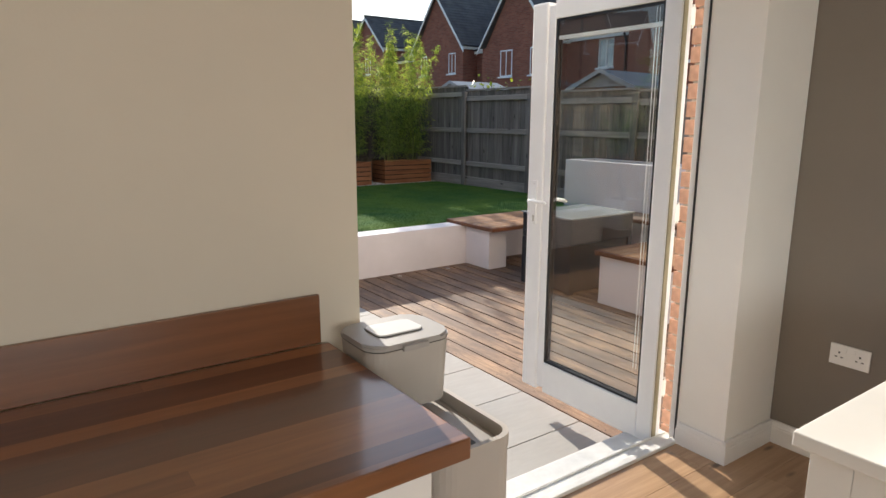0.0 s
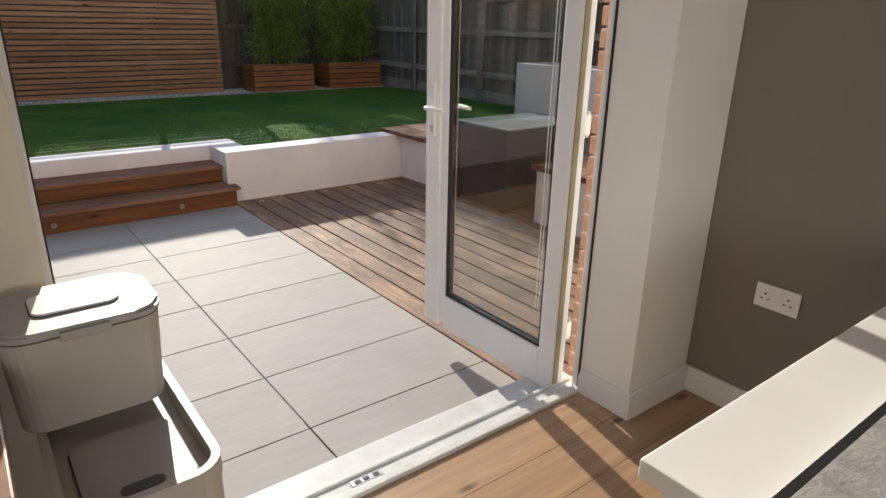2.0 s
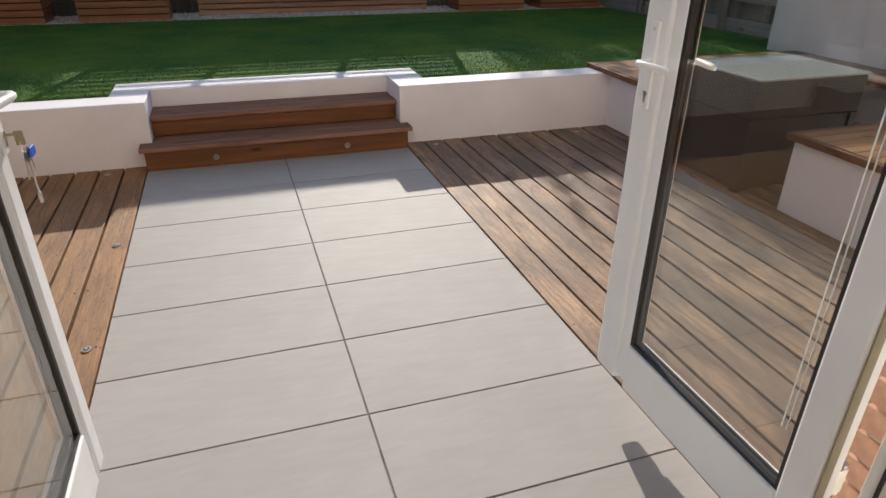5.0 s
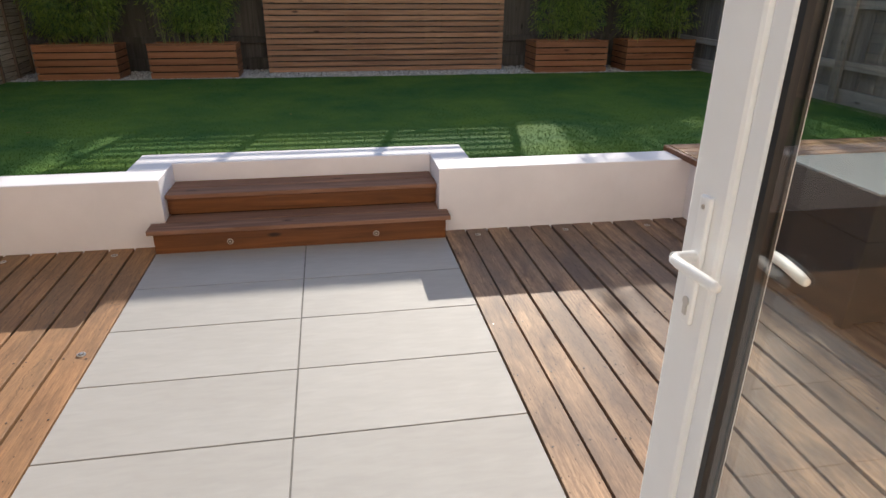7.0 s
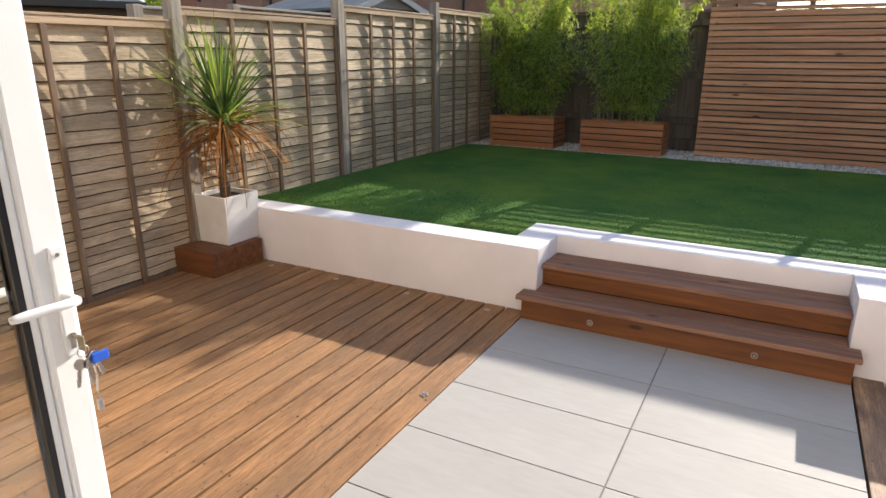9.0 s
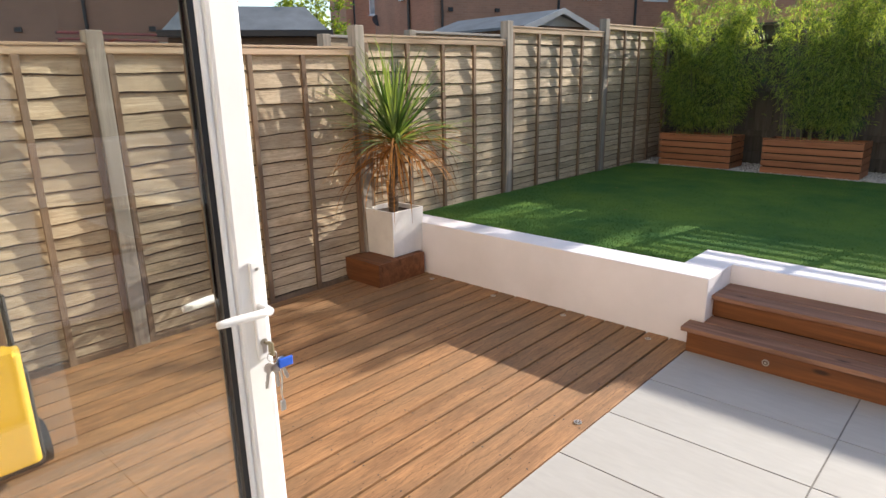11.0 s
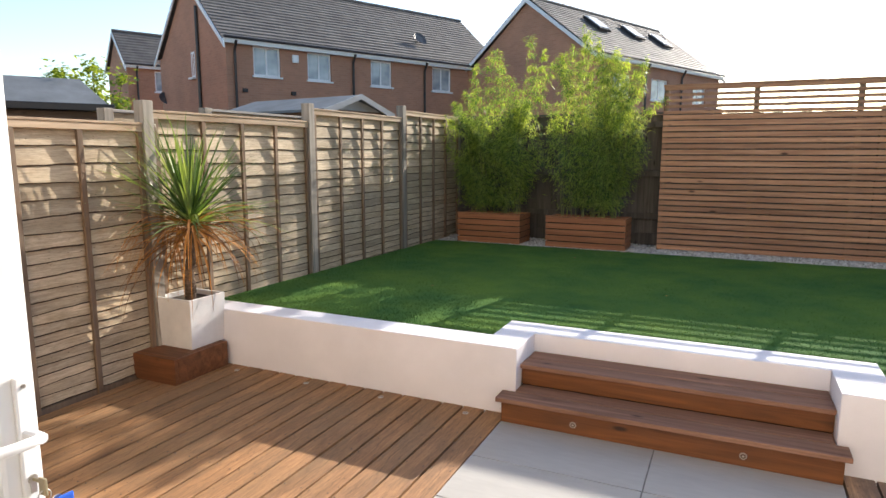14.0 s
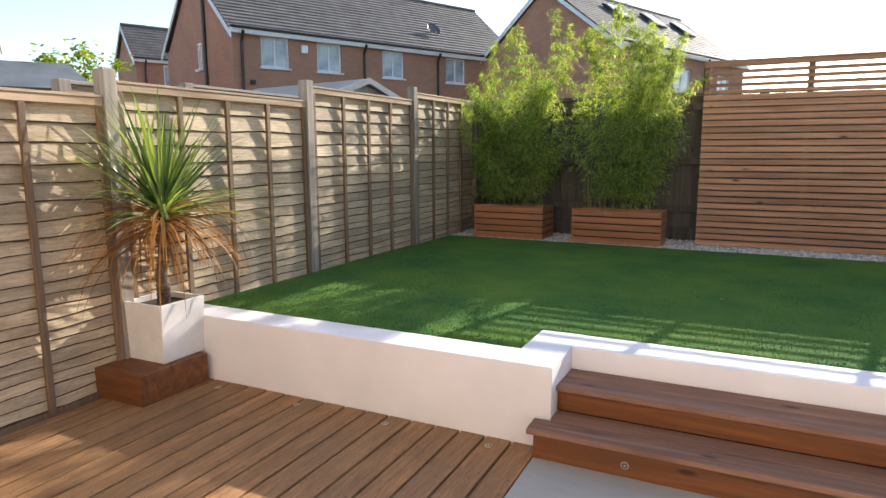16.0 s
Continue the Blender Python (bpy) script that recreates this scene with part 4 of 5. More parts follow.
for k in range(150):
    vs, fs = [], []
    el = radians(-2 + 80 * rnd.random())
    az = rnd.uniform(0, math.tau)
    d = leaf_way(el, az)
    long_ = rnd.uniform(0.60, 0.86)
    strap(vs, fs, crown + Vector((0, 0, rnd.uniform(-0.02, 0.06))), d, long_, rnd.uniform(0.016, 0.028), rnd.choice((0.02, 0.05, 0.10, 0.16, 0.26)))
    part("leaf", mesh_from(vs, fs), M_PALM, palm)
for k in range(125):
    vs, fs = [], []
    el = radians(rnd.uniform(-20, 34))
    az = rnd.uniform(0, math.tau)
    d = leaf_way(el, az)
    strap(vs, fs, crown + Vector((0, 0, rnd.uniform(-0.09, 0.0))), d, rnd.uniform(0.54, 0.88), rnd.uniform(0.010, 0.020), rnd.choice((0.20, 0.32, 0.5, 0.75)))
    part("dry_leaf", mesh_from(vs, fs), M_PALM_DRY, palm, "dry brown drooping leaf")

# ---- lawn ----
LX0, LX1, LYB = FX + 0.035, RX - 0.04, 10.44
b = bmesh.new()
for x0, x1, y0, y1 in ((LX0, 0.455, WY + 0.2355, NY + 0.2505), (2.68, 6.34, WY + 0.2355, NY + 0.2505), (LX0, LX1, NY + 0.2507, LYB)):
    bx(b, x0, x1, y0, y1, -0.25, LAWN)
for v in b.verts:
    if v.co.z > 0:
        v.co.z = lawn_z(v.co.y)
structure("lawn", b, M_LAWN, "green artificial lawn with a short pile")
g = np.random.default_rng(3)
N = 110000
px = g.uniform(LX0, LX1, N)
py = NY - 0.13 + (LYB - NY + 0.13) * g.random(N) ** 1.7
keep = (py > NY + 0.26) | (px < 0.44) | (px > 2.70)
px, py = px[keep], py[keep]
n = len(px)
LZ = LAWN - 0.032 * np.maximum(0, py - 6.5) / 4.0
hgt, ang, w = g.uniform(0.005, 0.013, n), g.uniform(0, math.tau, n), g.uniform(0.0015, 0.003, n) * (1 + (py - 6) * 0.25)
lean = g.uniform(-0.008, 0.008, (n, 2))
V = np.zeros((n, 3, 3))
V[:, 0] = np.stack([px - np.cos(ang) * w, py - np.sin(ang) * w, LZ - 0.001], 1)
V[:, 1] = np.stack([px + np.cos(ang) * w, py + np.sin(ang) * w, LZ - 0.001], 1)
V[:, 2] = np.stack([px + lean[:, 0], py + lean[:, 1], LZ + hgt], 1)
me = bpy.data.meshes.new("mesh")
me.from_pydata(V.reshape(-1, 3).tolist(), [], np.arange(n * 3).reshape(-1, 3).tolist())
tagged(part("lawn_blades", me, M_BLADE), "short green artificial grass blades on the lawn", "grass", "", "stuff")
# fallen bits on the lawn
for k, (x, y) in enumerate(((-0.6, 7.4), (0.4, 8.6), (-0.9, 9.4), (0.2, 9.6), (1.4, 7.9), (-1.2, 8.4))):
    b = bmesh.new()
    vs = [b.verts.new((x + 0.02 * math.cos(a) * rnd.uniform(0.5, 1), y + 0.02 * math.sin(a) * rnd.uniform(0.5, 1), lawn_z(y) + 0.012 + rnd.uniform(0, 0.008))) for a in (0, 1.2, 2.5, 3.7, 5.0)]
    b.faces.new(vs)
    lf = tagged(part("fallen_leaf", b, M_PALM_DRY), "small pale dry leaf lying on the lawn", "leaf", "fallen leaves")

# ---- gravel strip ----
structure("gravel_bed", box(LX0, LX1, LYB + 0.001, BY + 0.05, -0.25, lawn_z(10.6) - 0.01), M_GROUND, "earth bed under pale gravel")
verts, faces = [], []
gr = np.random.default_rng(9)
for k in range(14000):
    c = Vector((gr.uniform(LX0, LX1), gr.uniform(LYB - 0.015, BY), lawn_z(10.6) + gr.uniform(-0.008, 0.008)))
    s = gr.uniform(0.007, 0.017)
    i0 = len(verts)
    for d in ((1, 0, 0), (0, 1, 0), (-1, 0, 0), (0, -1, 0), (0, 0, 0.7), (0, 0, -0.7)):
        verts.append(c + Vector(d) * s * gr.uniform(0.7, 1.3))
    for f in ((0, 1, 4), (1, 2, 4), (2, 3, 4), (3, 0, 4), (1, 0, 5), (2, 1, 5), (3, 2, 5), (0, 3, 5)):
        faces.append(tuple(i0 + j for j in f))
tagged(part("gravel", mesh_from(verts, faces), M_GRAVEL), "pale mixed gravel along the back fence", "gravel", "", "stuff")

# ---- wooden planters with bamboo ----
def slat_planter(cx, y0, w, h):
    t = thing("slatted_planter", cx, y0 + 0.24, lawn_z(10.5) + 0.004, "red cedar slatted planter box standing at the lawn's edge", "planter", "slatted planters")
    n = 5
    p = h / n
    for k in range(n):
        part("slat", box(-w / 2, w / 2, -0.24, -0.22, k * p + 0.005, (k + 1) * p - 0.009, 0.002), M_PLANT_SLAT, t)
        part("slat", box(-w / 2, w / 2, 0.22, 0.24, k * p + 0.005, (k + 1) * p - 0.009, 0.002), M_PLANT_SLAT, t)
        for s in (-1, 1):
            x0, x1 = sorted((s * w / 2 - s * 0.001, s * (w / 2 - 0.02)))
            part("side_slat", box(x0, x1, -0.219, 0.219, k * p + 0.005, (k + 1) * p - 0.009, 0.002), M_PLANT_SLAT, t)
    # Liner in the same near-black, painting the dark between the slats.
    part("liner", box(-w / 2 + 0.022, w / 2 - 0.022, -0.217, 0.217, 0.0, h - 0.03), M_GAP_SHADE, t)
    part("top_rim", box(-w / 2 - 0.004, w / 2 + 0.004, -0.245, -0.215, h - 0.004, h + 0.012, 0.002), M_PLANT_SLAT, t)
    return t


def bamboo(cx, cy, z0, h, spread, seed, leaves, plumes=False):
    rn = np.random.default_rng(seed)
    t = thing("bamboo", cx, cy, z0, "dense leafy green bamboo growing in a slatted planter", "bamboo", "bamboo clumps")
    tips = []
    for k in range(26):
        b = bmesh.new()
        x0, y0 = rn.uniform(-0.36, 0.36), rn.uniform(-0.12, 0.12)
        hh = h * rn.uniform(0.60, 1.0) * (1 - 0.16 * abs(x0) / 0.36)
        if plumes and k < 3:
            x0, hh = 0.30 + 0.04 * k, h * (1.06 - 0.07 * k)
        lx, ly = x0 * rn.uniform(0.1, 0.9) * spread + rn.uniform(-0.12, 0.12), rn.uniform(-0.16, 0.12)
        pts = [(x0 + lx * (f ** 1.6), y0 + ly * (f ** 1.6), hh * f) for f in (0, 0.25, 0.5, 0.75, 1.0)]
        for i, (p, q) in enumerate(zip(pts, pts[1:])):
            cyl(b, p, q, 0.006 - 0.0012 * i, 0.0048 - 0.0011 * i, 5, False)
        tips.append((np.array(pts[0]), np.array([lx, ly]), hh))
        part("cane", b, M_CULM, t)
    n = leaves
    ci = rn.integers(0, len(tips), n)
    f = 0.06 + 0.96 * rn.random(n)
    base = np.array([t_[0] for t_ in tips])[ci]
    lean = np.array([t_[1] for t_ in tips])[ci]
    hh = np.array([t_[2] for t_ in tips])[ci]
    # leaf clusters: twigs at set heights on each cane
    tw = np.floor(f * 16) / 16 + 0.02
    ta = (ci * 7.3 + tw * 91.0) % math.tau + rn.normal(0, 0.5, n)
    rad = rn.random(n) ** 0.8 * 0.27 * np.maximum(0.03, 1.04 - tw) ** 0.5 + 0.01
    c = np.stack([base[:, 0] + lean[:, 0] * tw ** 1.6 + rad * np.cos(ta), base[:, 1] + lean[:, 1] * tw ** 1.6 + rad * np.sin(ta) * 0.8, hh * np.minimum(tw, 1.0) + rad * 0.3 + rn.normal(0, 0.02, n)], 1)
    az = ta + rn.normal(0, 0.8, n)
    el = rn.normal(-0.1, 0.5, n)
    d = np.stack([np.cos(az) * np.cos(el), np.sin(az) * np.cos(el), np.sin(el)], 1)
    s = np.stack([-np.sin(az), np.cos(az), rn.normal(0, 0.5, n)], 1)
    s /= np.linalg.norm(s, axis=1)[:, None]
    L = rn.uniform(0.055, 0.115, n)[:, None]
    W = rn.uniform(0.003, 0.006, n)[:, None]
    drop = np.array([0, 0, -1.0])
    V = np.stack([c, c + d * L * 0.4 + s * W, c + d * L * 0.95 + drop * L * 0.22, c + d * L * 0.4 - s * W], 1).reshape(-1, 3)
    F = np.arange(n * 4).reshape(-1, 4)
    part("foliage", mesh_from(V.tolist(), F.tolist()), M_BAMBOO, t, "narrow bright green leaves")
    return t


for i, (x0, x1, yf, hb, sp) in enumerate(((-1.68, -0.76, 10.46, 2.20, 1.5), (-0.40, 0.64, 10.46, 2.50, 1.4), (4.50, 5.52, 10.46, 2.60, 2.5), (5.80, 6.80, 10.46, 2.65, 1.2))):
    slat_planter((x0 + x1) / 2, yf, x1 - x0, 0.405)
    bamboo((x0 + x1) / 2, yf + 0.24, LAWN + 0.36, hb, sp, 20 + i, (30000, 30000, 26000, 22000)[i], i == 0)

# ---- slatted privacy screen ----
scr = thing("slatted_screen", 2.56, 10.86, lawn_z(10.8) + 0.003, "tall cedar slatted privacy screen at the back of the lawn", "screen")
SW, SH = 1.58, 2.06
pitch = 0.0715
k = 0
z = 0.012
while z < SH - 0.03:
    top = z > SH - 0.37
    hgt_ = 0.037 if top else 0.0560
    part("slat", box(-SW, SW, -0.017, -0.006, z, z + hgt_, 0.0015), M_SLAT, scr)
    z += pitch
part("cap", box(-SW - 0.01, SW + 0.01, -0.035, 0.05, SH, SH + 0.025, 0.003), M_SLAT, scr)
part("cap_face", box(-SW, SW, -0.030, -0.0175, SH - 0.042, SH - 0.0005, 0.002), M_SLAT, scr)
for x in (-SW + 0.03, -0.53, 0.53, SW - 0.03):
    part("batten", box(x - 0.03, x + 0.03, -0.0055, 0.045, 0.0, SH - 0.001, 0.002), M_BATTEN, scr)

# ---- left overlap fence ----
POSTS = ((2.22, 1.90), (3.67, 1.905), (5.60, 2.0), (7.54, 2.11), (9.48, 2.21), (11.28, 2.26))
TOPS = (1.83, 1.835, 1.93, 2.06, 2.15)
fl = structure("fence_1", box(FX - 0.045, FX + 0.045, POSTS[0][0] - 0.045, POSTS[0][0] + 0.045, -0.3, 1.9, 0.004), M_POST, "weathered timber overlap panel fence")
for y, z in POSTS[1:]:
    b = bmesh.new()
    bx(b, FX - 0.045, FX + 0.048, y - 0.046, y + 0.046, -0.3, z, 0.006)
    part("post", b, M_POST, fl, "grey weathered square post")
slat_meshes = []
rs_ = random.Random(8)
for v in range(7):
    h = 0.135
    L = 1.80
    nseg = 24
    vs, fs = [], []
    a, c_ = rs_.uniform(0, 6), rs_.uniform(2, 5)
    for k in range(nseg + 1):
        y = L * k / nseg
        wv = 0.003 * math.sin(a + c_ * y) + 0.002 * math.sin(a * 2 + 9 * y) + rs_.uniform(-0.002, 0.002)
        bow = 0.003 * math.sin(2 * a + 2.2 * y)
        # height of the dark edge strip: bark plus painted shadow line
        bk = 0.0080 + 0.002 * math.sin(a + 5 * y) + rs_.uniform(-0.0015, 0.002)
        zb = -h / 2 + wv * 1.3
        vs += [(0.0225 + bow * 1.3, y, zb + bk), (0.006 + bow, y, h / 2), (-0.003 + bow, y, h / 2), (0.010 + bow, y, zb), (0.019 + bow * 1.3, y, zb)]
    mats = []
    for k in range(nseg):
        i = 5 * k
        for q in range(5):
            fs.append((i + q, i + (q + 1) % 5, i + 5 + (q + 1) % 5, i + 5 + q))
            mats.append(1 if q >= 3 else 0)
    fs += [(0, 4, 3, 2, 1), tuple(5 * nseg + q for q in range(5))]
    me = mesh_from(vs, fs)
    me.materials.append(M_FENCE)
    me.materials.append(M_BARK_SHADE)
    for pf, mi in zip(me.polygons, mats):
        pf.material_index = mi
    slat_meshes.append(me)
for p in range(len(POSTS) - 1):
    (ya, _), (yb, _) = POSTS[p], POSTS[p + 1]
    zt = TOPS[p]
    y0, y1 = ya + 0.05, yb - 0.05
    sc = (y1 - y0) / 1.80
    zs = []
    z = zt - 0.10
    gap = 0.118
    while z > 0.03:
        zs.append(z)
        z -= gap
        gap = max(0.066, gap - 0.0046)
    for i, z in enumerate(zs):
        o = new("slat", slat_meshes[(i * 3 + p * 2) % 7])
        o.parent = fl
        o.matrix_parent_inverse = Matrix()
        o.location = (FX - 0.016, y0, z)
        o.scale = (1, sc, 1)
    part("gravel_rail", box(FX - 0.01, FX + 0.022, y0, y1, -0.05, 0.022), M_BATTEN, fl)
    part("top_rail", box(FX - 0.018, FX + 0.034, y0, y1, zt - 0.058, zt - 0.012, 0.003), M_TOPRAIL, fl)
    part("capping", box(FX - 0.026, FX + 0.040, y0, y1, zt - 0.0115, zt + 0.006, 0.003), M_TOPRAIL, fl)
    for f in (0.012, 0.262, 0.5, 0.738, 0.988):
        y = y0 + (y1 - y0) * f
        w = 0.019
        part("batten", box(FX + 0.0115, FX + 0.036, max(y0, y - w), min(y1, y + w), -0.02, zt - 0.0585, 0.003), M_BATTEN, fl)

# ---- right and back featheredge fences ----
def feather(name, label, axis, a0, a1, const, z0, tops, material, facing):
    """Vertical boards with two rails on the garden side, a gravel board and posts. tops: (from, to, height)."""
    f = structure(name, box(0, 0.01, 0, 0.01, -0.3, -0.28), material, label)
    fb = random.Random(hash_of(name))
    for s0, s1, zt in tops:
        y = s0
        while y < s1 - 0.01:
            w = min(0.105, s1 - y)
            off = facing * ((round((y - s0) / 0.105) % 2) * 0.009 - 0.004)
            if axis == "y":
                v = box(const + off - 0.004, const + off + 0.004, y, y + w + 0.008, z0 + 0.12, zt - 0.03 + fb.uniform(-0.004, 0.002))
            else:
                v = box(y, y + w + 0.008, const + off - 0.004, const + off + 0.004, z0 + 0.12, zt - 0.03 + fb.uniform(-0.004, 0.002))
            part("board", v, material, f)
            y += w
        for nm, za, zb, dep in (("gravel_board", z0 - 0.12, z0 + 0.145, 0.03), ("rail", z0 + 0.34, z0 + 0.42, 0.05), ("rail", z0 + 0.92, z0 + 1.0, 0.05), ("rail", zt - 0.20, zt - 0.12, 0.05), ("capping", zt - 0.028, zt + 0.0, 0.04)):
            lo_, hi_ = sorted((const + facing * 0.0115, const + facing * (0.0115 + dep)))
            if axis == "y":
                part(nm, box(lo_, hi_, s0, s1, za, zb, 0.004), M_RAIL, f)
            else:
                part(nm, box(s0, s1, lo_, hi_, za, zb, 0.004), M_FEATHER_B, f)
        lo_, hi_ = sorted((const + facing * 0.02, const + facing * 0.11))
        if axis == "y":
            part("post", box(lo_, lo_ + 0.035, s1 - 0.05, s1 + 0.05, -0.2, zt - 0.035, 0.004), M_FEATHER, f)
        else:
            part("post", box(s1 - 0.05, s1 + 0.05, lo_, hi_, -0.2, zt + 0.02, 0.004), M_FEATHER_B, f)
    return f


def hash_of(s):
    return sum(ord(c) * (i + 1) for i, c in enumerate(s))


feather("fence_2", "grey weathered featheredge boundary fence", "y", 2.2, BY, RX + 0.06, LAWN - 0.02, ((2.2, 4.0, 1.94), (4.0, 5.9, 1.94), (5.9, 7.9, 1.97), (7.9, 9.6, 2.06), (9.6, BY, 2.14)), M_FEATHER, -1)
feather("fence_3", "dark brown featheredge fence behind the lawn", "x", FX, RX, BY + 0.08, LAWN - 0.02, ((FX + 0.0, -0.2, 2.16), (-0.2, 1.6, 2.16), (1.6, 3.4, 2.16), (3.4, 5.2, 2.16), (5.2, RX, 2.16)), M_FEATHER_B, -1)


# ---- bench seating round the table ----
def bench(name, x0, x1, y0, y1, along, label, legs):
    t = thing(name, (x0 + x1) / 2, (y0 + y1) / 2, 0.0, label, "bench", "built-in benches")
    w, d = (x1 - x0) / 2, (y1 - y0) / 2
    part("edge_board", box(-w, w, -d, -d + 0.03, 0.425, 0.465, 0.004), M_BENCHEDGE, t)
    part("edge_board", box(-w, w, d - 0.03, d, 0.425, 0.465, 0.004), M_BENCHEDGE, t)
    part("edge_board", box(-w, -w + 0.03, -d + 0.031, d - 0.031, 0.425, 0.465, 0.004), M_BENCHEDGE, t)
    part("edge_board", box(w - 0.03, w, -d + 0.031, d - 0.031, 0.425, 0.465, 0.004), M_BENCHEDGE, t)
    if along == "x":
        n = max(1, round((2 * d - 0.07) / 0.088))
        p = (2 * d - 0.07) / n
        for k in range(n):
            y = -d + 0.035 + k * p
            part("slat", box(-w + 0.034, w - 0.034, y + 0.003, y + p - 0.003, 0.437, 0.468, 0.003), M_BENCH, t)
    else:
        n = max(1, round((2 * w - 0.07) / 0.088))
        p = (2 * w - 0.07) / n
        for k in range(n):
            x = -w + 0.035 + k * p
            part("slat", box(x + 0.003, x + p - 0.003, -d + 0.034, d - 0.034, 0.437, 0.468, 0.003), M_DECK_R, t)
    for a0, a1, c0, c1 in legs:
        part("plinth", box(a0 - (x0 + x1) / 2, a1 - (x0 + x1) / 2, c0 - (y0 + y1) / 2, c1 - (y0 + y1) / 2, 0.001, 0.424, 0.004), M_PAINT_WHITE, t, "white rendered block plinth")
    return t


bench("garden_bench", 4.13, 5.85, 5.37, 6.18, "x", "timber slatted bench on white plinths against the low wall", ((4.20, 4.44, 5.50, WY - 0.003), (5.30, 5.50, 5.50, WY - 0.003)))
bench("garden_bench", 5.853, 6.345, 4.10, 6.18, "y", "timber slatted bench on white plinths beside the raised bed", ((5.95, 6.34, 4.2, 4.45), (5.95, 6.34, 5.6, WY - 0.003)))
bench("garden_bench", 4.19, 6.345, 3.25, 4.06, "x", "timber slatted bench on a long white plinth facing the table", ((4.22, 6.33, 3.30, 4.02),))

tbl = thing("garden_table", 4.58, 4.63, 0.0, "low black rattan table with a pale grey top", "table")
part("top", box(-0.43, 0.43, -0.33, 0.33, 0.690, 0.703, 0.004), M_TABLETOP, tbl)
part("frame", box(-0.42, 0.42, -0.32, 0.32, 0.46, 0.6895, 0.012), M_TABLE, tbl)
for sx in (-1, 1):
    for sy in (-1, 1):
        x0, x1 = sorted((sx * 0.42, sx * 0.36))
        y0, y1 = sorted((sy * 0.32, sy * 0.26))
        part("leg", box(x0, x1, y0, y1, 0.0, 0.4595, 0.006), M_TABLE, tbl)
part("lower_panel", box(-0.405, 0.405, -0.305, 0.305, 0.012, 0.4595, 0.01), M_TABLE, tbl)

ww = thing("raised_bed", 6.62, 4.9, 0.0, "tall white rendered raised bed behind the benches by the fence", "planter")
b = bmesh.new()
H = 1.03
for x0, x1, y0, y1 in ((-0.27, 0.27, -1.6, -1.48), (-0.27, 0.27, 1.515, 1.635), (-0.27, -0.15, -1.4799, 1.5149), (0.15, 0.27, -1.4799, 1.5149)):
    bx(b, x0, x1, y0, y1, 0, H)
part("box", b, M_PAINT_WHITE, ww)
part("soil", box(-0.149, 0.149, -1.479, 1.514, 0.0, H - 0.06), M_SOIL, ww)

# ---- pressure washer against the house wall ----
pw = thing("pressure_washer", -1.0, 2.70, 0.0, "yellow and black pressure washer standing on the deck", "pressure washer")
b = bmesh.new()
bx(b, -0.15, 0.10, -0.14, 0.12, 0.05, 0.52, 0.03)
part("body", b, M_BLACK, pw, "black plastic casing")
b = bmesh.new()
prism(b, rounded(0.02, 0.13, -0.10, 0.10, 0.035), 0.10, 0.60)
bmesh.ops.bevel(b, geom=[e for e in b.edges if all(v.co.z > 0.59 for v in e.verts)], offset=0.02, segments=3, affect="EDGES")
part("cover", b, M_YELLOW, pw, "yellow plastic cover")
b = bmesh.new()
tube(b, [(-0.02, -0.11, 0.5), (-0.02, -0.11, 0.80), (-0.02, 0.10, 0.80), (-0.02, 0.10, 0.5)], 0.012, 8)
part("handle", b, M_BLACK, pw)
for y in (-0.155, 0.135):
    b = bmesh.new()
    cyl(b, (-0.05, y - 0.02, 0.10), (-0.05, y + 0.02, 0.10), 0.10, n=20)
    part("wheel", b, M_BLACK, pw)


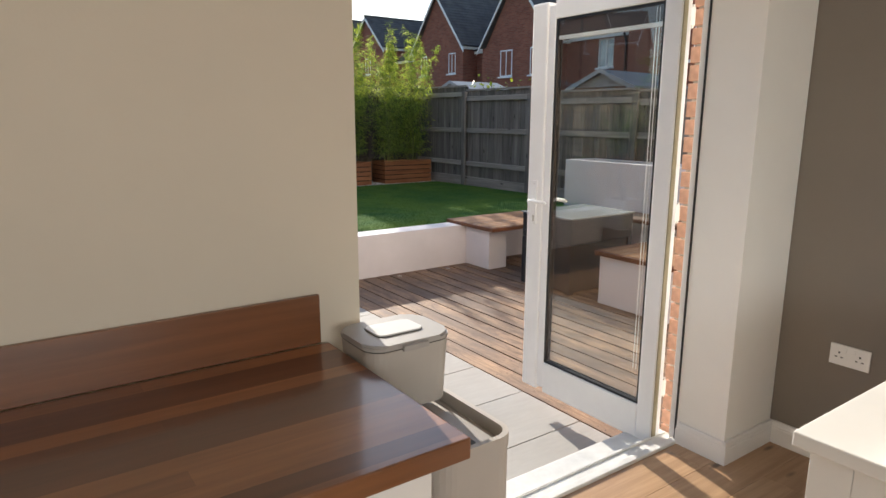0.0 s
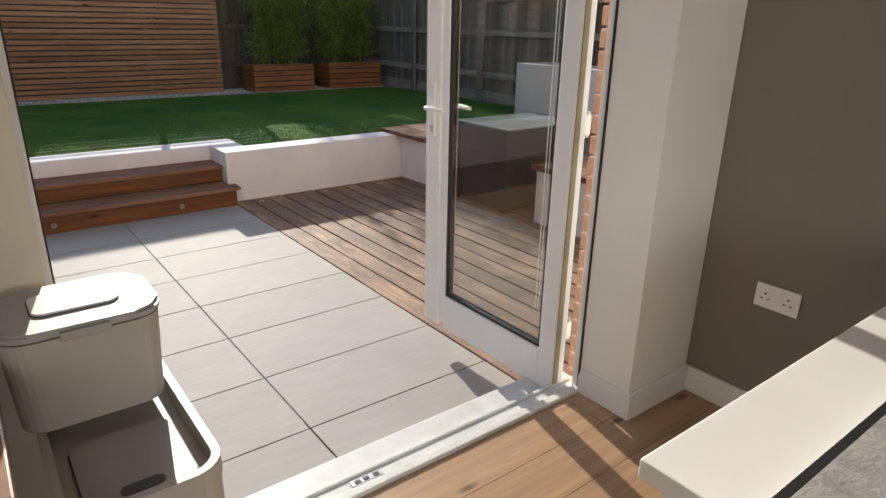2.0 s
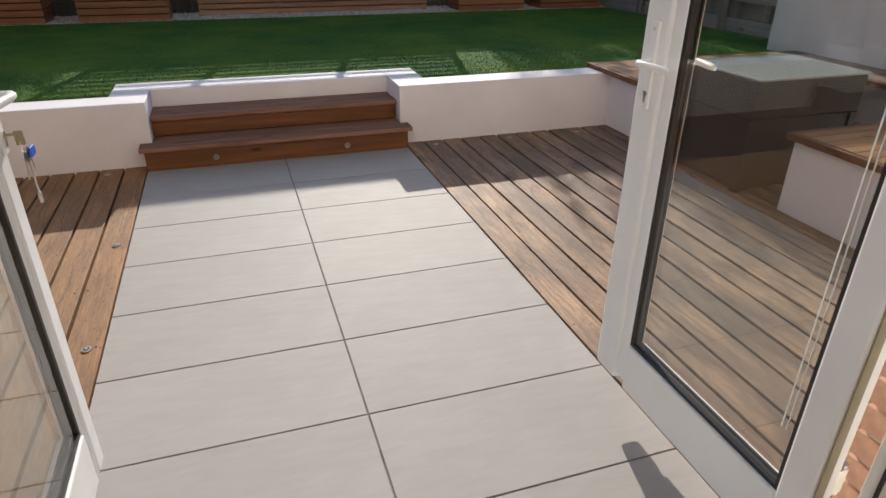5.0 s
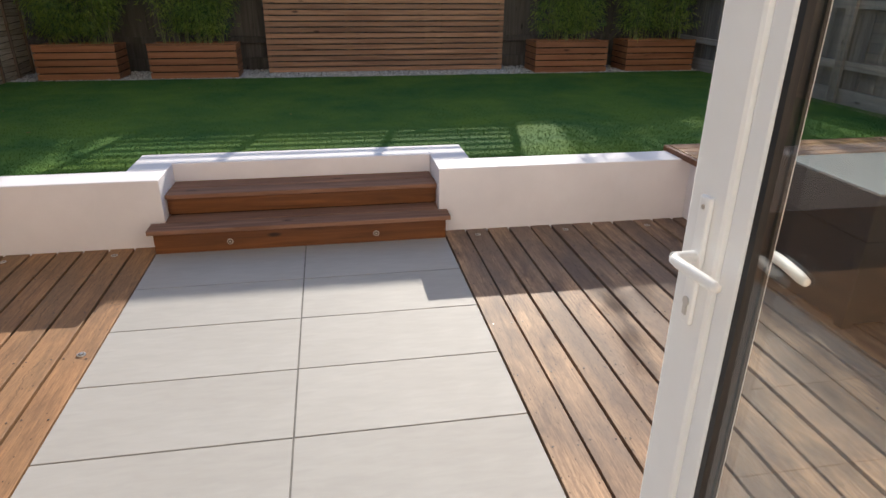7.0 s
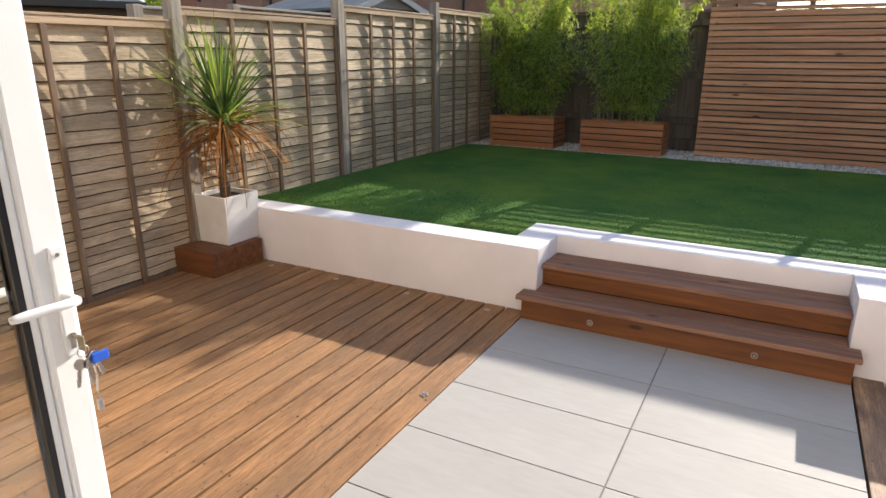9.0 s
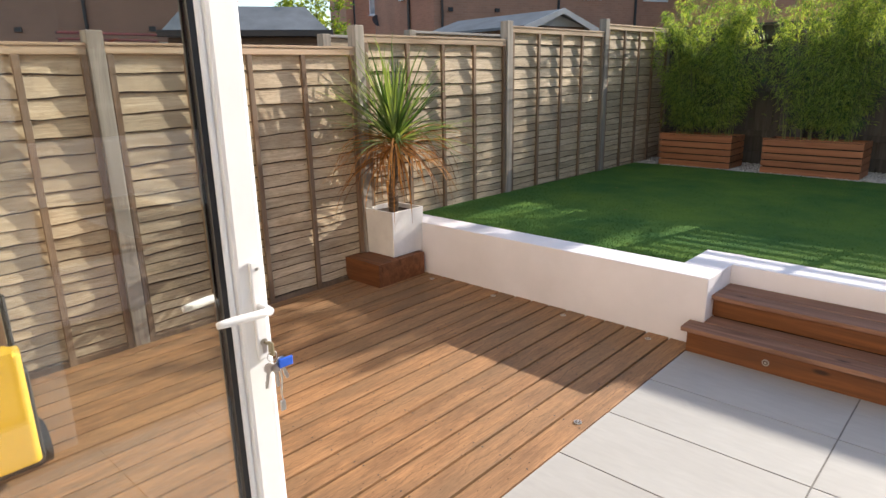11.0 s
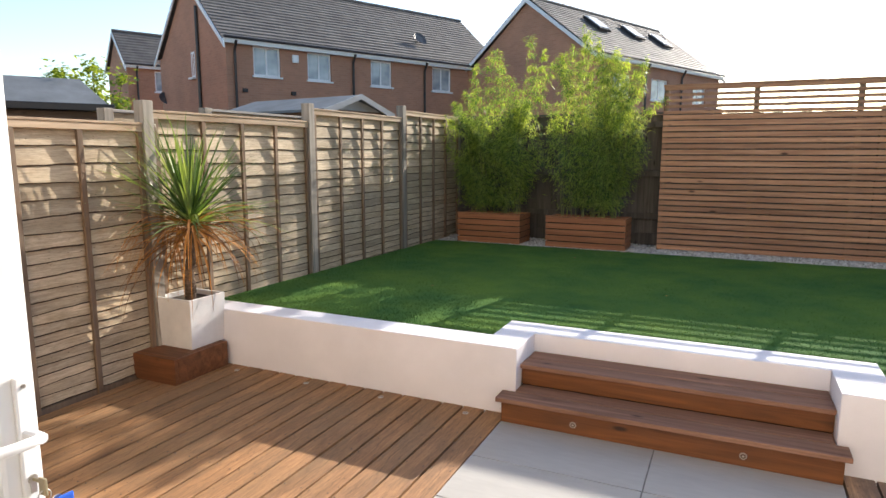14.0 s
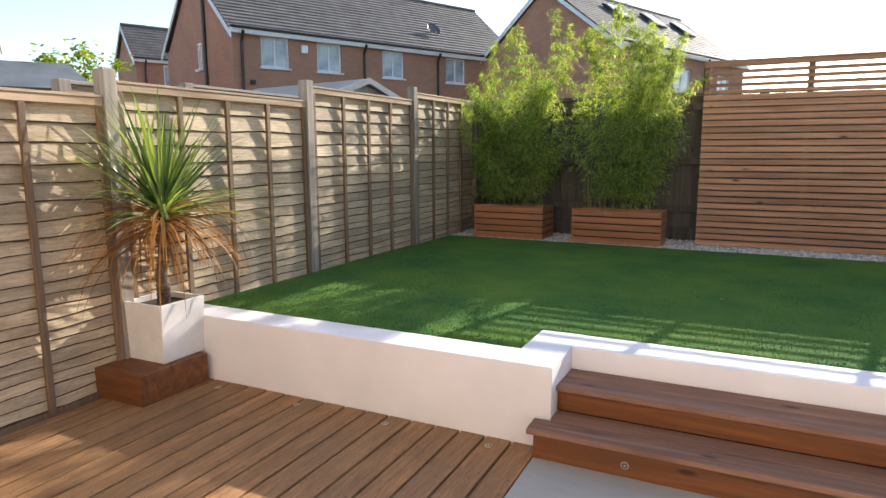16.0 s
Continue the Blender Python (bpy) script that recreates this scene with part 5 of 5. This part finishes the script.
# ---- houses ----
def house(name, label, x, y, heading, L, D, eave, ridge, brick, windows=(), pipes=(), gable_windows=(), lights=(), verge=0.12):
    """Front wall along local x from 0 to L at local y 0, the body behind it; the ridge runs along x."""
    h = tagged(new(name), label, "house", "")
    h.matrix_world = pose(x, y, -0.3, 0, 0, heading)
    e, r = eave + 0.3, ridge + 0.3
    holes = sorted(windows)
    b = bmesh.new()
    T = 0.25
    # front wall built round its window openings
    xs = sorted({0.0, L, *[w[0] for w in holes], *[w[0] + w[2] for w in holes]})
    for a, c in zip(xs, xs[1:]):
        cols = [w for w in holes if w[0] <= a + 1e-6 and w[0] + w[2] >= c - 1e-6]
        zs = sorted((w[1] + 0.3, w[1] + w[3] + 0.3) for w in cols)
        z = 0.0
        for z0, z1 in zs:
            bx(b, a, c, 0, T, z, z0)
            z = z1
        bx(b, a, c, 0, T, z, e)
    bmesh.ops.remove_doubles(b, verts=b.verts, dist=0.0005)
    part("wall", b, brick, h)
    part("wall", box(0, L, D - T, D, 0, e), brick, h)
    for gx in (0.0, L - T):
        b = bmesh.new()
        lo = [b.verts.new(p) for p in ((gx, T, 0), (gx, D - T, 0), (gx, D - T, e), (gx, D / 2, r - 0.12), (gx, T, e))]
        hi = [b.verts.new((v.co.x + T, v.co.y, v.co.z)) for v in lo]
        b.faces.new(lo)
        b.faces.new(hi[::-1])
        for k in range(5):
            b.faces.new((lo[k], hi[k], hi[(k + 1) % 5], lo[(k + 1) % 5]))
        part("gable_wall", b, brick, h)
    # roof: courses of tiles as thin lapped strips
    slope = math.hypot(D / 2, r - e)
    n = int(slope / 0.20)
    ov = 0.22
    for s in (0, 1):
        for k in range(-1, n + 1):
            b = bmesh.new()
            f0, f1 = k * 0.20 / slope, min(1.0, (k + 1.12) * 0.20 / slope)

            def pt(f, lift):
                yy = f * D / 2
                zz = e + f * (r - e) + lift
                return (yy if s == 0 else D - yy), zz

            (ya, za), (yb, zb) = pt(f0, 0.080), pt(f1, 0.045)
            (yc, zc), (yd, zd) = pt(f0, 0.045), pt(f1, 0.03)
            q = [b.verts.new((xx, yy, zz)) for xx in (-verge, L + verge) for yy, zz in ((ya, za), (yb, zb), (yd, zd), (yc, zc))]
            for fc in ((0, 1, 2, 3), (4, 7, 6, 5), (0, 4, 5, 1), (3, 2, 6, 7), (0, 3, 7, 4)):
                b.faces.new([q[i] for i in fc])
            part("roof_course", b, M_ROOF, h)
    b = bmesh.new()
    cyl(b, (-verge, D / 2, r + 0.04), (L + verge, D / 2, r + 0.04), 0.09, n=8)
    part("ridge", b, M_ROOF, h)
    for s in (-1, 1):
        yy = -0.17 if s < 0 else D + 0.02
        part("fascia", box(-verge, L + verge, yy, yy + 0.15, e - 0.135, e - 0.015), M_FASCIA, h)
    b = bmesh.new()
    cyl(b, (-verge, -0.225, e + 0.035), (L + verge, -0.225, e + 0.035), 0.045, n=8)
    part("gutter", b, M_PIPE, h)
    for gx in (-verge - 0.04, L + verge):
        b = bmesh.new()
        for y0, y1 in ((-0.25, D / 2), (D + 0.25, D / 2)):
            vsx = [(gx, y0, e - 0.17), (gx, y1, r + 0.0), (gx, y1, r - 0.17), (gx, y0, e - 0.31)]
            lo = [b.verts.new(p) for p in vsx]
            hi = [b.verts.new((p[0] + 0.04, p[1], p[2])) for p in vsx]
            b.faces.new(lo)
            b.faces.new(hi[::-1])
            for k in range(4):
                b.faces.new((lo[k], hi[k], hi[(k + 1) % 4], lo[(k + 1) % 4]))
        part("bargeboard", b, M_FASCIA, h)

    def window(wx, wz, ww_, wh, parent, face):
        """face 0: front, 1: left gable."""
        w = new("window")
        w.parent = parent
        w.matrix_parent_inverse = Matrix()
        w.matrix_local = pose(wx, 0.06, wz + 0.3) if face == 0 else pose(-0.002, wx, wz + 0.3, 0, 0, -90)
        d0 = 0.0
        fr = bmesh.new()
        t = 0.06
        for a0, a1, z0, z1 in ((0, t, 0, wh), (ww_ - t, ww_, 0, wh), (t, ww_ - t, 0, t), (t, ww_ - t, wh - t, wh), (ww_ / 2 - t / 2, ww_ / 2 + t / 2, t, wh - t)):
            bx(fr, a0, a1, d0 - 0.0, d0 + 0.06, z0, z1)
        part("window_frame", fr, M_FASCIA, w)
        for s in (0, 1):
            a0 = t if s == 0 else ww_ / 2 + t / 2
            a1 = ww_ / 2 - t / 2 if s == 0 else ww_ - t
            part("pane", box(a0, a1, d0 + 0.02, d0 + 0.04, t, wh - t), M_FARGLASS, w)
        part("window_sill", box(-0.05, ww_ + 0.05, -0.12, d0 + 0.0, -0.06, 0.0), M_FASCIA, w)

    for wx, wz, w_, wh in windows:
        window(wx, wz, w_, wh, h, 0)
    for wy, wz, w_, wh in gable_windows:
        window(wy, wz, w_, wh, h, 1)
    for p in pipes:
        b = bmesh.new()
        if p >= 0:
            cyl(b, (p, -0.06, 0), (p, -0.06, e - 0.35), 0.045, n=8)
            cyl(b, (p, -0.06, e - 0.35), (p, -0.22, e - 0.05), 0.045, n=8)
        else:
            cyl(b, (-0.06, -p, 0), (-0.06, -p, e + 1.3), 0.055, n=8)
        part("downpipe", b, M_PIPE, h)
    for lx, lz in lights:
        part("vent", box(lx, lx + 0.16, -0.06, 0, lz + 0.3, lz + 0.42), M_PIPE, h)
    return h


H1 = house("brick_house", "brown brick terraced house with a grey tiled roof beyond the fence", -12.80, 17.91, 65.9, 12.6, 6.2, 5.1, 7.65, M_BRICK_FAR,
           windows=((0.9, 4.05, 0.95, 0.93), (2.85, 4.05, 0.93, 0.93), (5.46, 4.03, 0.95, 0.93), (8.41, 4.03, 1.0, 0.93), (10.6, 4.03, 0.95, 0.93)),
           pipes=(0.27, 4.66, 7.97, -2.15), gable_windows=((2.95, 4.15, 0.34, 0.85),), lights=((0.5, 3.5), (2.2, 3.5)))
part("alarm_box", box(2.26, 2.5, -0.08, 0, 4.86, 5.12, 0.03), M_FASCIA, H1, "white burglar alarm box")
b = bmesh.new()
for k in range(3):
    cyl(b, (8.55, -0.0 + 1.0 - 0.03 * k, 6.45), (8.55, 1.0 - 0.03 * (k + 1), 6.47), 0.12 + 0.06 * k, 0.18 + 0.06 * k, 14, k == 0)
cyl(b, (8.55, 1.25, 6.2), (8.55, 1.0, 6.45), 0.025, n=6)
part("roof_dish", b, M_DISH, H1, "grey satellite dish")
H2 = house("brick_house", "brown brick house with roof windows in its grey tiled roof", -2.75, 25.1, 68.6, 9.9, 6.3, 5.0, 7.35, M_BRICK_FAR,
           windows=((1.0, 3.65, 1.2, 0.8), (3.79, 3.65, 1.35, 0.82), (7.4, 3.65, 1.2, 0.8)), pipes=(3.25, 6.2))
SL2 = math.atan2(2.35, 3.15)
for k, (u, f) in enumerate(((2.6, 0.55), (5.3, 0.55), (7.5, 0.5))):
    for nm, dz, mt, g in (("roof_window_frame", 0.10, M_PIPE, 0.07), ("roof_window", 0.13, M_FARGLASS, 0.0)):
        o = part(nm, box(-g, 0.7 + g, -g, 0.85 + g, dz - 0.04, dz + 0.05), mt, H2, "grey roof window" if nm == "roof_window" else "")
        o.matrix_parent_inverse = Matrix()
        o.matrix_local = pose(u, f * 3.15, 5.33 + f * 2.35, math.degrees(SL2), 0, 0)
house("brick_house", "brown brick house seen over the side fence", -19.5, 3.1, 55.0, 9.75, 6.0, 4.65, 7.15, M_BRICK_FAR,
      windows=((2.6, 3.75, 0.78, 0.8), (4.77, 3.75, 0.74, 0.8), (7.05, 3.75, 0.76, 0.8), (8.74, 3.67, 0.78, 0.8), (4.2, 1.75, 0.6, 0.75), (4.95, 1.75, 0.5, 0.75), (8.2, 1.75, 0.8, 0.75)), pipes=(6.58,), lights=((4.95, 2.75), (8.0, 2.75)))
house("brick_house", "small brown brick house in the distance", -23.9, 23.4, 66.0, 7.0, 3.2, 5.57, 7.22, M_BRICK_FAR, windows=((1.2, 4.42, 0.9, 0.95),), pipes=(0.4,))
# row of gabled red houses beyond the other fence
for y, d, x, e_, r_, wins in ((27.2, 4.6, 20.0, 5.1, 8.0, ((1.25, 3.8, 0.62, 1.05), (3.9, 3.8, 0.62, 1.05))), (20.8, 4.8, 20.0, 4.85, 8.0, ((3.45, 3.45, 0.85, 1.2), (1.4, 3.45, 0.7, 1.2))), (35.2, 4.2, 20.0, 5.7, 7.7, ((2.4, 4.2, 0.7, 1.0),)), (41.2, 4.4, 20.0, 6.0, 8.3, ()), (12.2, 4.6, 20.0, 4.9, 8.0, ((2.6, 3.5, 0.85, 1.2),))):
    house("red_brick_house", "red brick house with a steep white-edged gable", x, y, 0, 7.0, d, e_, r_, M_BRICK_RED, gable_windows=wins, verge=0.15)
house("red_brick_house", "long red brick terraced house between gabled houses", 20.9, 45.0, -90, 36.0, 7.0, 4.9, 7.7, M_BRICK_RED, windows=((16.2, 3.3, 0.8, 1.2), (25.9, 3.6, 0.85, 1.15), (28.2, 3.6, 0.85, 1.15)), pipes=(13.4, 17.6, 19.2, 27.4))


# ---- garden sheds and small things over the fences ----
def shed(x, y, heading, w, d, eave, ridge, roofm, label, trim=M_FELT_WHITE):
    s = thing("garden_shed", x, y, -0.3, label, "shed")
    s.matrix_world = pose(x, y, -0.3, 0, 0, heading)
    e, r = eave + 0.3, ridge + 0.3
    part("shed_body", box(-w / 2, w / 2, -d / 2, d / 2, 0, e), M_SHED, s)
    for y_ in (-d / 2 - 0.02, d / 2):
        b = bmesh.new()
        lo = [b.verts.new(p) for p in ((-w / 2, y_, e), (w / 2, y_, e), (0, y_, r - 0.02))]
        hi = [b.verts.new((v.co.x, v.co.y + 0.02, v.co.z)) for v in lo]
        b.faces.new(lo)
        b.faces.new(hi[::-1])
        for k in range(3):
            b.faces.new((lo[k], hi[k], hi[(k + 1) % 3], lo[(k + 1) % 3]))
        part("gable", b, trim, s)
    for sg in (-1, 1):
        b = bmesh.new()
        p = [(sg * (w / 2 + 0.12), e - 0.05), (0, r), (0, r + 0.04), (sg * (w / 2 + 0.12), e - 0.01)]
        lo = [b.verts.new((a, -d / 2 - 0.15, c)) for a, c in p]
        hi = [b.verts.new((a, d / 2 + 0.15, c)) for a, c in p]
        b.faces.new(lo)
        b.faces.new(hi[::-1])
        for k in range(4):
            b.faces.new((lo[k], hi[k], hi[(k + 1) % 4], lo[(k + 1) % 4]))
        part("roof_panel", b, roofm, s)
    b = bmesh.new()
    for sg in (-1, 1):
        for y_ in (-d / 2 - 0.18,):
            v = [b.verts.new(q) for q in ((sg * (w / 2 + 0.14), y_, e - 0.12), (0, y_, r - 0.03), (0, y_, r + 0.05), (sg * (w / 2 + 0.14), y_, e - 0.02))]
            u = [b.verts.new((q.co.x, q.co.y + 0.025, q.co.z)) for q in v]
            b.faces.new(v)
            b.faces.new(u[::-1])
            for k in range(4):
                b.faces.new((v[k], u[k], u[(k + 1) % 4], v[(k + 1) % 4]))
    part("barge_board", b, trim, s)
    return s


shed(-4.75, 11.1, 80, 1.35, 2.2, 2.27, 2.47, M_GREY_ROOF, "garden shed with a pale felt roof behind the fence")
lean = thing("garden_store", -7.9, 8.2, -0.3, "garden store with a dark grey hipped roof behind the fence", "shed")
lean.matrix_world = pose(-7.9, 8.2, -0.3, 0, 0, 59)
part("store_body", box(-1.15, 1.15, -0.9, 0.9, 0, 2.50), M_SHED, lean)
part("gutter", box(-1.28, 1.28, -1.09, -1.0, 2.50, 2.60, 0.01), M_PIPE, lean)
b = bmesh.new()
lo = [b.verts.new(p_) for p_ in ((-1.25, -1.0, 2.56), (1.25, -1.0, 2.56), (1.25, 1.0, 2.56), (-1.25, 1.0, 2.56))]
hi = [b.verts.new(p_) for p_ in ((-0.95, -0.1, 3.02), (0.95, -0.1, 3.02), (0.95, 0.1, 3.02), (-0.95, 0.1, 3.02))]
b.faces.new(lo[::-1])
b.faces.new(hi)
for k in range(4):
    b.faces.new((lo[k], lo[(k + 1) % 4], hi[(k + 1) % 4], hi[k]))
part("roof", b, M_GREY_ROOF, lean)
shed(11.0, 14.6, -90, 1.0, 1.3, 2.33, 2.49, M_FELT_WHITE, "garden shed with a pale roof behind the grey fence")
shed(11.35, 9.55, -84, 1.4, 2.0, 2.20, 2.50, M_GREY_ROOF, "garden shed with a steep grey roof behind the grey fence")


def small_tree(x, y, z0, h, spread, seed, n, mat, label, name="young_tree"):
    rn = random.Random(seed)
    t = thing(name, x, y, z0, label, "tree")
    b = bmesh.new()
    cyl(b, (0, 0, 0), (0.02, 0.01, h * 0.45), 0.05, 0.035, 8)
    ends = []
    for k in range(22):
        a = rn.uniform(0, math.tau)
        f = rn.uniform(0.35, 0.8)
        p0 = Vector((0.02, 0.01, h * min(f, 0.45)))
        rr = spread * rn.uniform(0.4, 1.0)
        p1 = Vector((rr * math.cos(a), rr * math.sin(a), h * rn.uniform(0.55, 1.0) - 0.25 * rr))
        mid = p0.lerp(p1, 0.5) + Vector((0, 0, 0.12))
        cyl(b, p0, mid, 0.018, 0.011, 6)
        cyl(b, mid, p1, 0.011, 0.004, 6)
        ends += [mid, p1, mid.lerp(p1, 0.5)]
    part("trunk", b, M_TRUNK, t)
    vs, fs = [], []
    for k in range(n):
        c = rn.choice(ends) + Vector((rn.gauss(0, 0.13), rn.gauss(0, 0.13), rn.gauss(0, 0.12))) * spread
        a, e_ = rn.uniform(0, math.tau), rn.uniform(-0.9, 0.5)
        d = Vector((math.cos(a) * math.cos(e_), math.sin(a) * math.cos(e_), math.sin(e_)))
        s = Vector((-math.sin(a), math.cos(a), rn.uniform(-0.5, 0.5)))
        L = rn.uniform(0.07, 0.13)
        i0 = len(vs)
        vs += [c, c + d * L * 0.5 + s * L * 0.28, c + d * L, c + d * L * 0.5 - s * L * 0.28]
        fs.append((i0, i0 + 1, i0 + 2, i0 + 3))
    part("crown", mesh_from(vs, fs), mat, t)
    return t


small_tree(-8.0, 9.75, -0.3, 3.42, 0.72, 3, 7000, M_TREELEAF, "young green tree behind the fence")
small_tree(-3.1, 4.13, -0.3, 2.30, 0.42, 11, 900, M_REDLEAF, "low red-leaved shrub behind the fence", "shrub")
small_tree(8.6, 10.3, -0.3, 2.75, 0.7, 12, 700, M_TREELEAF, "straggly shrub showing over the grey fence", "shrub")
dish = thing("satellite_dish", 0, 0, 0, "small dark satellite dish on a house wall", "satellite dish")
dish.matrix_world = pose(-18.15, 20.3, 3.6, 0, 60, -20)
b = bmesh.new()
for k in range(4):
    cyl(b, (0, 0, 0.02 * k), (0, 0, 0.02 * (k + 1)), 0.10 + 0.04 * k, 0.14 + 0.04 * k, 16, k == 0)
part("dish", b, M_DISH, dish)

nf = thing("neighbour_fence", -2.35, 5.53, -0.3, "second weathered timber fence standing just behind the first", "fence")
for dy, zz in ((0.0, 2.25), (0.97, 2.31)):
    part("post", box(-0.04, 0.04, dy - 0.04, dy + 0.04, 0, zz, 0.006), M_POST, nf)
for d0, d1, zz in ((-2.2, -0.045, 2.13), (0.045, 0.925, 2.225), (1.015, 2.6, 2.285)):
    for k in range(5):
        part("board", box(-0.008, 0.008, d0, d1, zz - 0.12 * (k + 1) + 0.004, zz - 0.12 * k - 0.004, 0.002), M_FENCE, nf)
    part("capping", box(-0.03, 0.03, d0, d1, zz - 0.003, zz + 0.02, 0.003), M_RAIL, nf)
    part("lower_boards", box(-0.006, 0.006, d0, d1, 0, zz - 0.605), M_FENCE, nf)
rail = thing("red_trellis_rail", -3.0, 4.13, -0.3, "dark red painted rail on two posts beyond the fence", "trellis")
part("rail", box(-0.012, 0.012, -0.34, 0.34, 2.237, 2.256, 0.003), M_REDPAINT, rail)
part("rail", box(-0.012, 0.012, -0.34, 0.34, 2.200, 2.212, 0.003), M_REDPAINT, rail)
for dy in (-0.32, 0.32):
    part("post", box(-0.0119, 0.0119, dy - 0.012, dy + 0.012, 0, 2.199, 0.003), M_REDPAINT, rail)

# ---- floor planks, slabs, deck boards, bricks: pieces last ----
floor_ob = structure("floor_boards", box(-3.2, -3.19, -3.2, -3.19, FLOOR - 0.02, FLOOR - 0.012), M_FLOOR, "oak plank floor")
fr_ = random.Random(4)
y = YF - 0.037
while y > -3.1:
    x = 2.778 - fr_.uniform(0.2, 1.3)
    xe = 2.778
    while xe > -3.1:
        x0 = max(-3.19, x)
        part("plank", box(x0 + 0.0006, xe - 0.0006, y - 0.18 + 0.0006, y - 0.0006, FLOOR - 0.0115, FLOOR - 0.0004 * fr_.random(), 0.0), M_FLOOR, floor_ob)
        xe = x0
        x -= 1.25
        if x0 <= -3.18:
            break
    y -= 0.181

patio = structure("patio", box(TX0, TX1, YO, WY - 0.1, -0.055, -0.022), M_JOINT, "pale porcelain slab path from the doors to the steps")
part("centre_grout", box(TXC - 0.0034, TXC + 0.0034, YO + 0.4, WY - 0.1, -0.0219, -0.004), M_GROUT, patio, "grey grout line")
slab_me = {}
edges = [TY0 + 0.52] + [TY0 - TP * k for k in range(0, 8)]
for r_i, (y1, y0) in enumerate(zip(edges, edges[1:])):
    for c, (x0, x1) in enumerate(((TX0, TXC), (TXC, TX1))):
        w, d = x1 - x0, y1 - y0
        key = round(d, 3)
        if key not in slab_me:
            slab_me[key] = finish(box(-w / 2 + 0.0036, w / 2 - 0.0036, -d / 2 + 0.0036, d / 2 - 0.0036, -0.02, 0, 0.0012))
            slab_me[key].materials.append(M_SLAB)
        o = new("slab", slab_me[key])
        o.parent = patio
        o.matrix_parent_inverse = Matrix()
        o.location = ((x0 + x1) / 2, (y0 + y1) / 2, fr_.uniform(-0.0006, 0.0))

deck = structure("deck", box(FX, FX + 0.01, YO, YO + 0.01, -0.06, -0.05), M_GAP_SHADE, "timber deck boards on both sides of the slab path")
BP = 0.150


def board(x0, x1, y0, y1, mat):
    w = x1 - x0
    key = (round(w, 3), round(y1 - y0, 2), mat.name, fr_.randrange(3))
    if key not in deck_me:
        me_ = bmesh.new()
        h = (y1 - y0) / 2
        n = 6
        prof = [(-w / 2, -0.034), (-w / 2, -0.0015), (-w / 2 + 0.0015, 0), (w / 2 - 0.0015, 0), (w / 2, -0.0015), (w / 2, -0.034)]
        rings = []
        for k in range(n + 1):
            yy = -h + 2 * h * k / n
            dx = fr_.uniform(-0.0012, 0.0012)
            rings.append([me_.verts.new((px_ + dx, yy, pz + (fr_.uniform(-0.001, 0) if pz > -0.01 else 0))) for px_, pz in prof])
        for r0, r1 in zip(rings, rings[1:]):
            for k in range(5):
                me_.faces.new((r0[k], r0[k + 1], r1[k + 1], r1[k]))
        me_.faces.new(rings[0])
        me_.faces.new(rings[-1][::-1])
        deck_me[key] = finish(me_)
        deck_me[key].materials.append(mat)
    o = new("board", deck_me[key])
    o.parent = deck
    o.matrix_parent_inverse = Matrix()
    o.location = ((x0 + x1) / 2, (y0 + y1) / 2, fr_.uniform(-0.0015, 0))
    return o


deck_me = {}
x = TX0 - 0.006
while x > FX + 0.06:
    board(max(FX + 0.05, x - 0.1355), x, YO + 0.002, WY - 0.004, M_DECK_L)
    x -= BP
x = TX1 + 0.008
while x < RX - 0.1:
    board(x, x + 0.1515 - fr_.choice((0.012, 0.015, 0.020)), YO + 0.002, WY - 0.004, M_DECK_R)
    x += 0.1515
# screw heads, two to a board over each joist
b = bmesh.new()
for xs_, wd in (([TX0 - 0.006 - BP * k - 0.073 for k in range(17)], 0.05), ([TX1 + 0.008 + 0.1515 * k + 0.0715 for k in range(12)], 0.048)):
    for xc in xs_:
        for jy in (2.42, 2.85, 3.30, 3.74, 4.20, 4.63, 5.08, 5.52):
            for s in (-1, 1):
                yy = jy + fr_.uniform(-0.012, 0.012)
                cyl(b, (xc + s * wd, yy, -0.0003), (xc + s * wd, yy, 0.0009), 0.0042, n=6)
tagged(part("deck_screws", b, M_PIPE), "small dark screw heads in the deck boards", "screws", "", "stuff")

# bricks of the outer wall beside the open doors
brick_me = finish(box(-0.1075, 0.1075, -0.02, 0.012, -0.0325, 0.0325, 0.003))
brick_me.materials.append(M_BRICK)
half_me = finish(box(-0.051, 0.051, -0.02, 0.012, -0.0325, 0.0325, 0.003))
half_me.materials.append(M_BRICK)
rev_me = finish(box(-0.022, 0.02, -0.0975, 0.0975, -0.0325, 0.0325, 0.003))
rev_me.materials.append(M_BRICK)
for k in range(31):
    z = 0.04 + k * 0.075
    for side, x_edge in ((1, XR + 0.1370), (-1, XL - 0.0302)):
        o = new("brick", rev_me)
        o.parent = wall_outer
        o.matrix_parent_inverse = Matrix()
        o.matrix_local = pose(x_edge, YO - (0.189 if side > 0 else 0.112), z, 0, 0, 0 if side > 0 else 180)
        x = x_edge + side * 0.022
        first = True
        for j in range(3):
            half = first and k % 2
            w = 0.1025 if half else 0.215
            o = new("brick", half_me if half else brick_me)
            o.parent = wall_outer
            o.matrix_parent_inverse = Matrix()
            o.matrix_local = pose(x + side * w / 2, YO - 0.112, z, 0, 0, 180)
            x += side * (w + 0.01)
            first = False
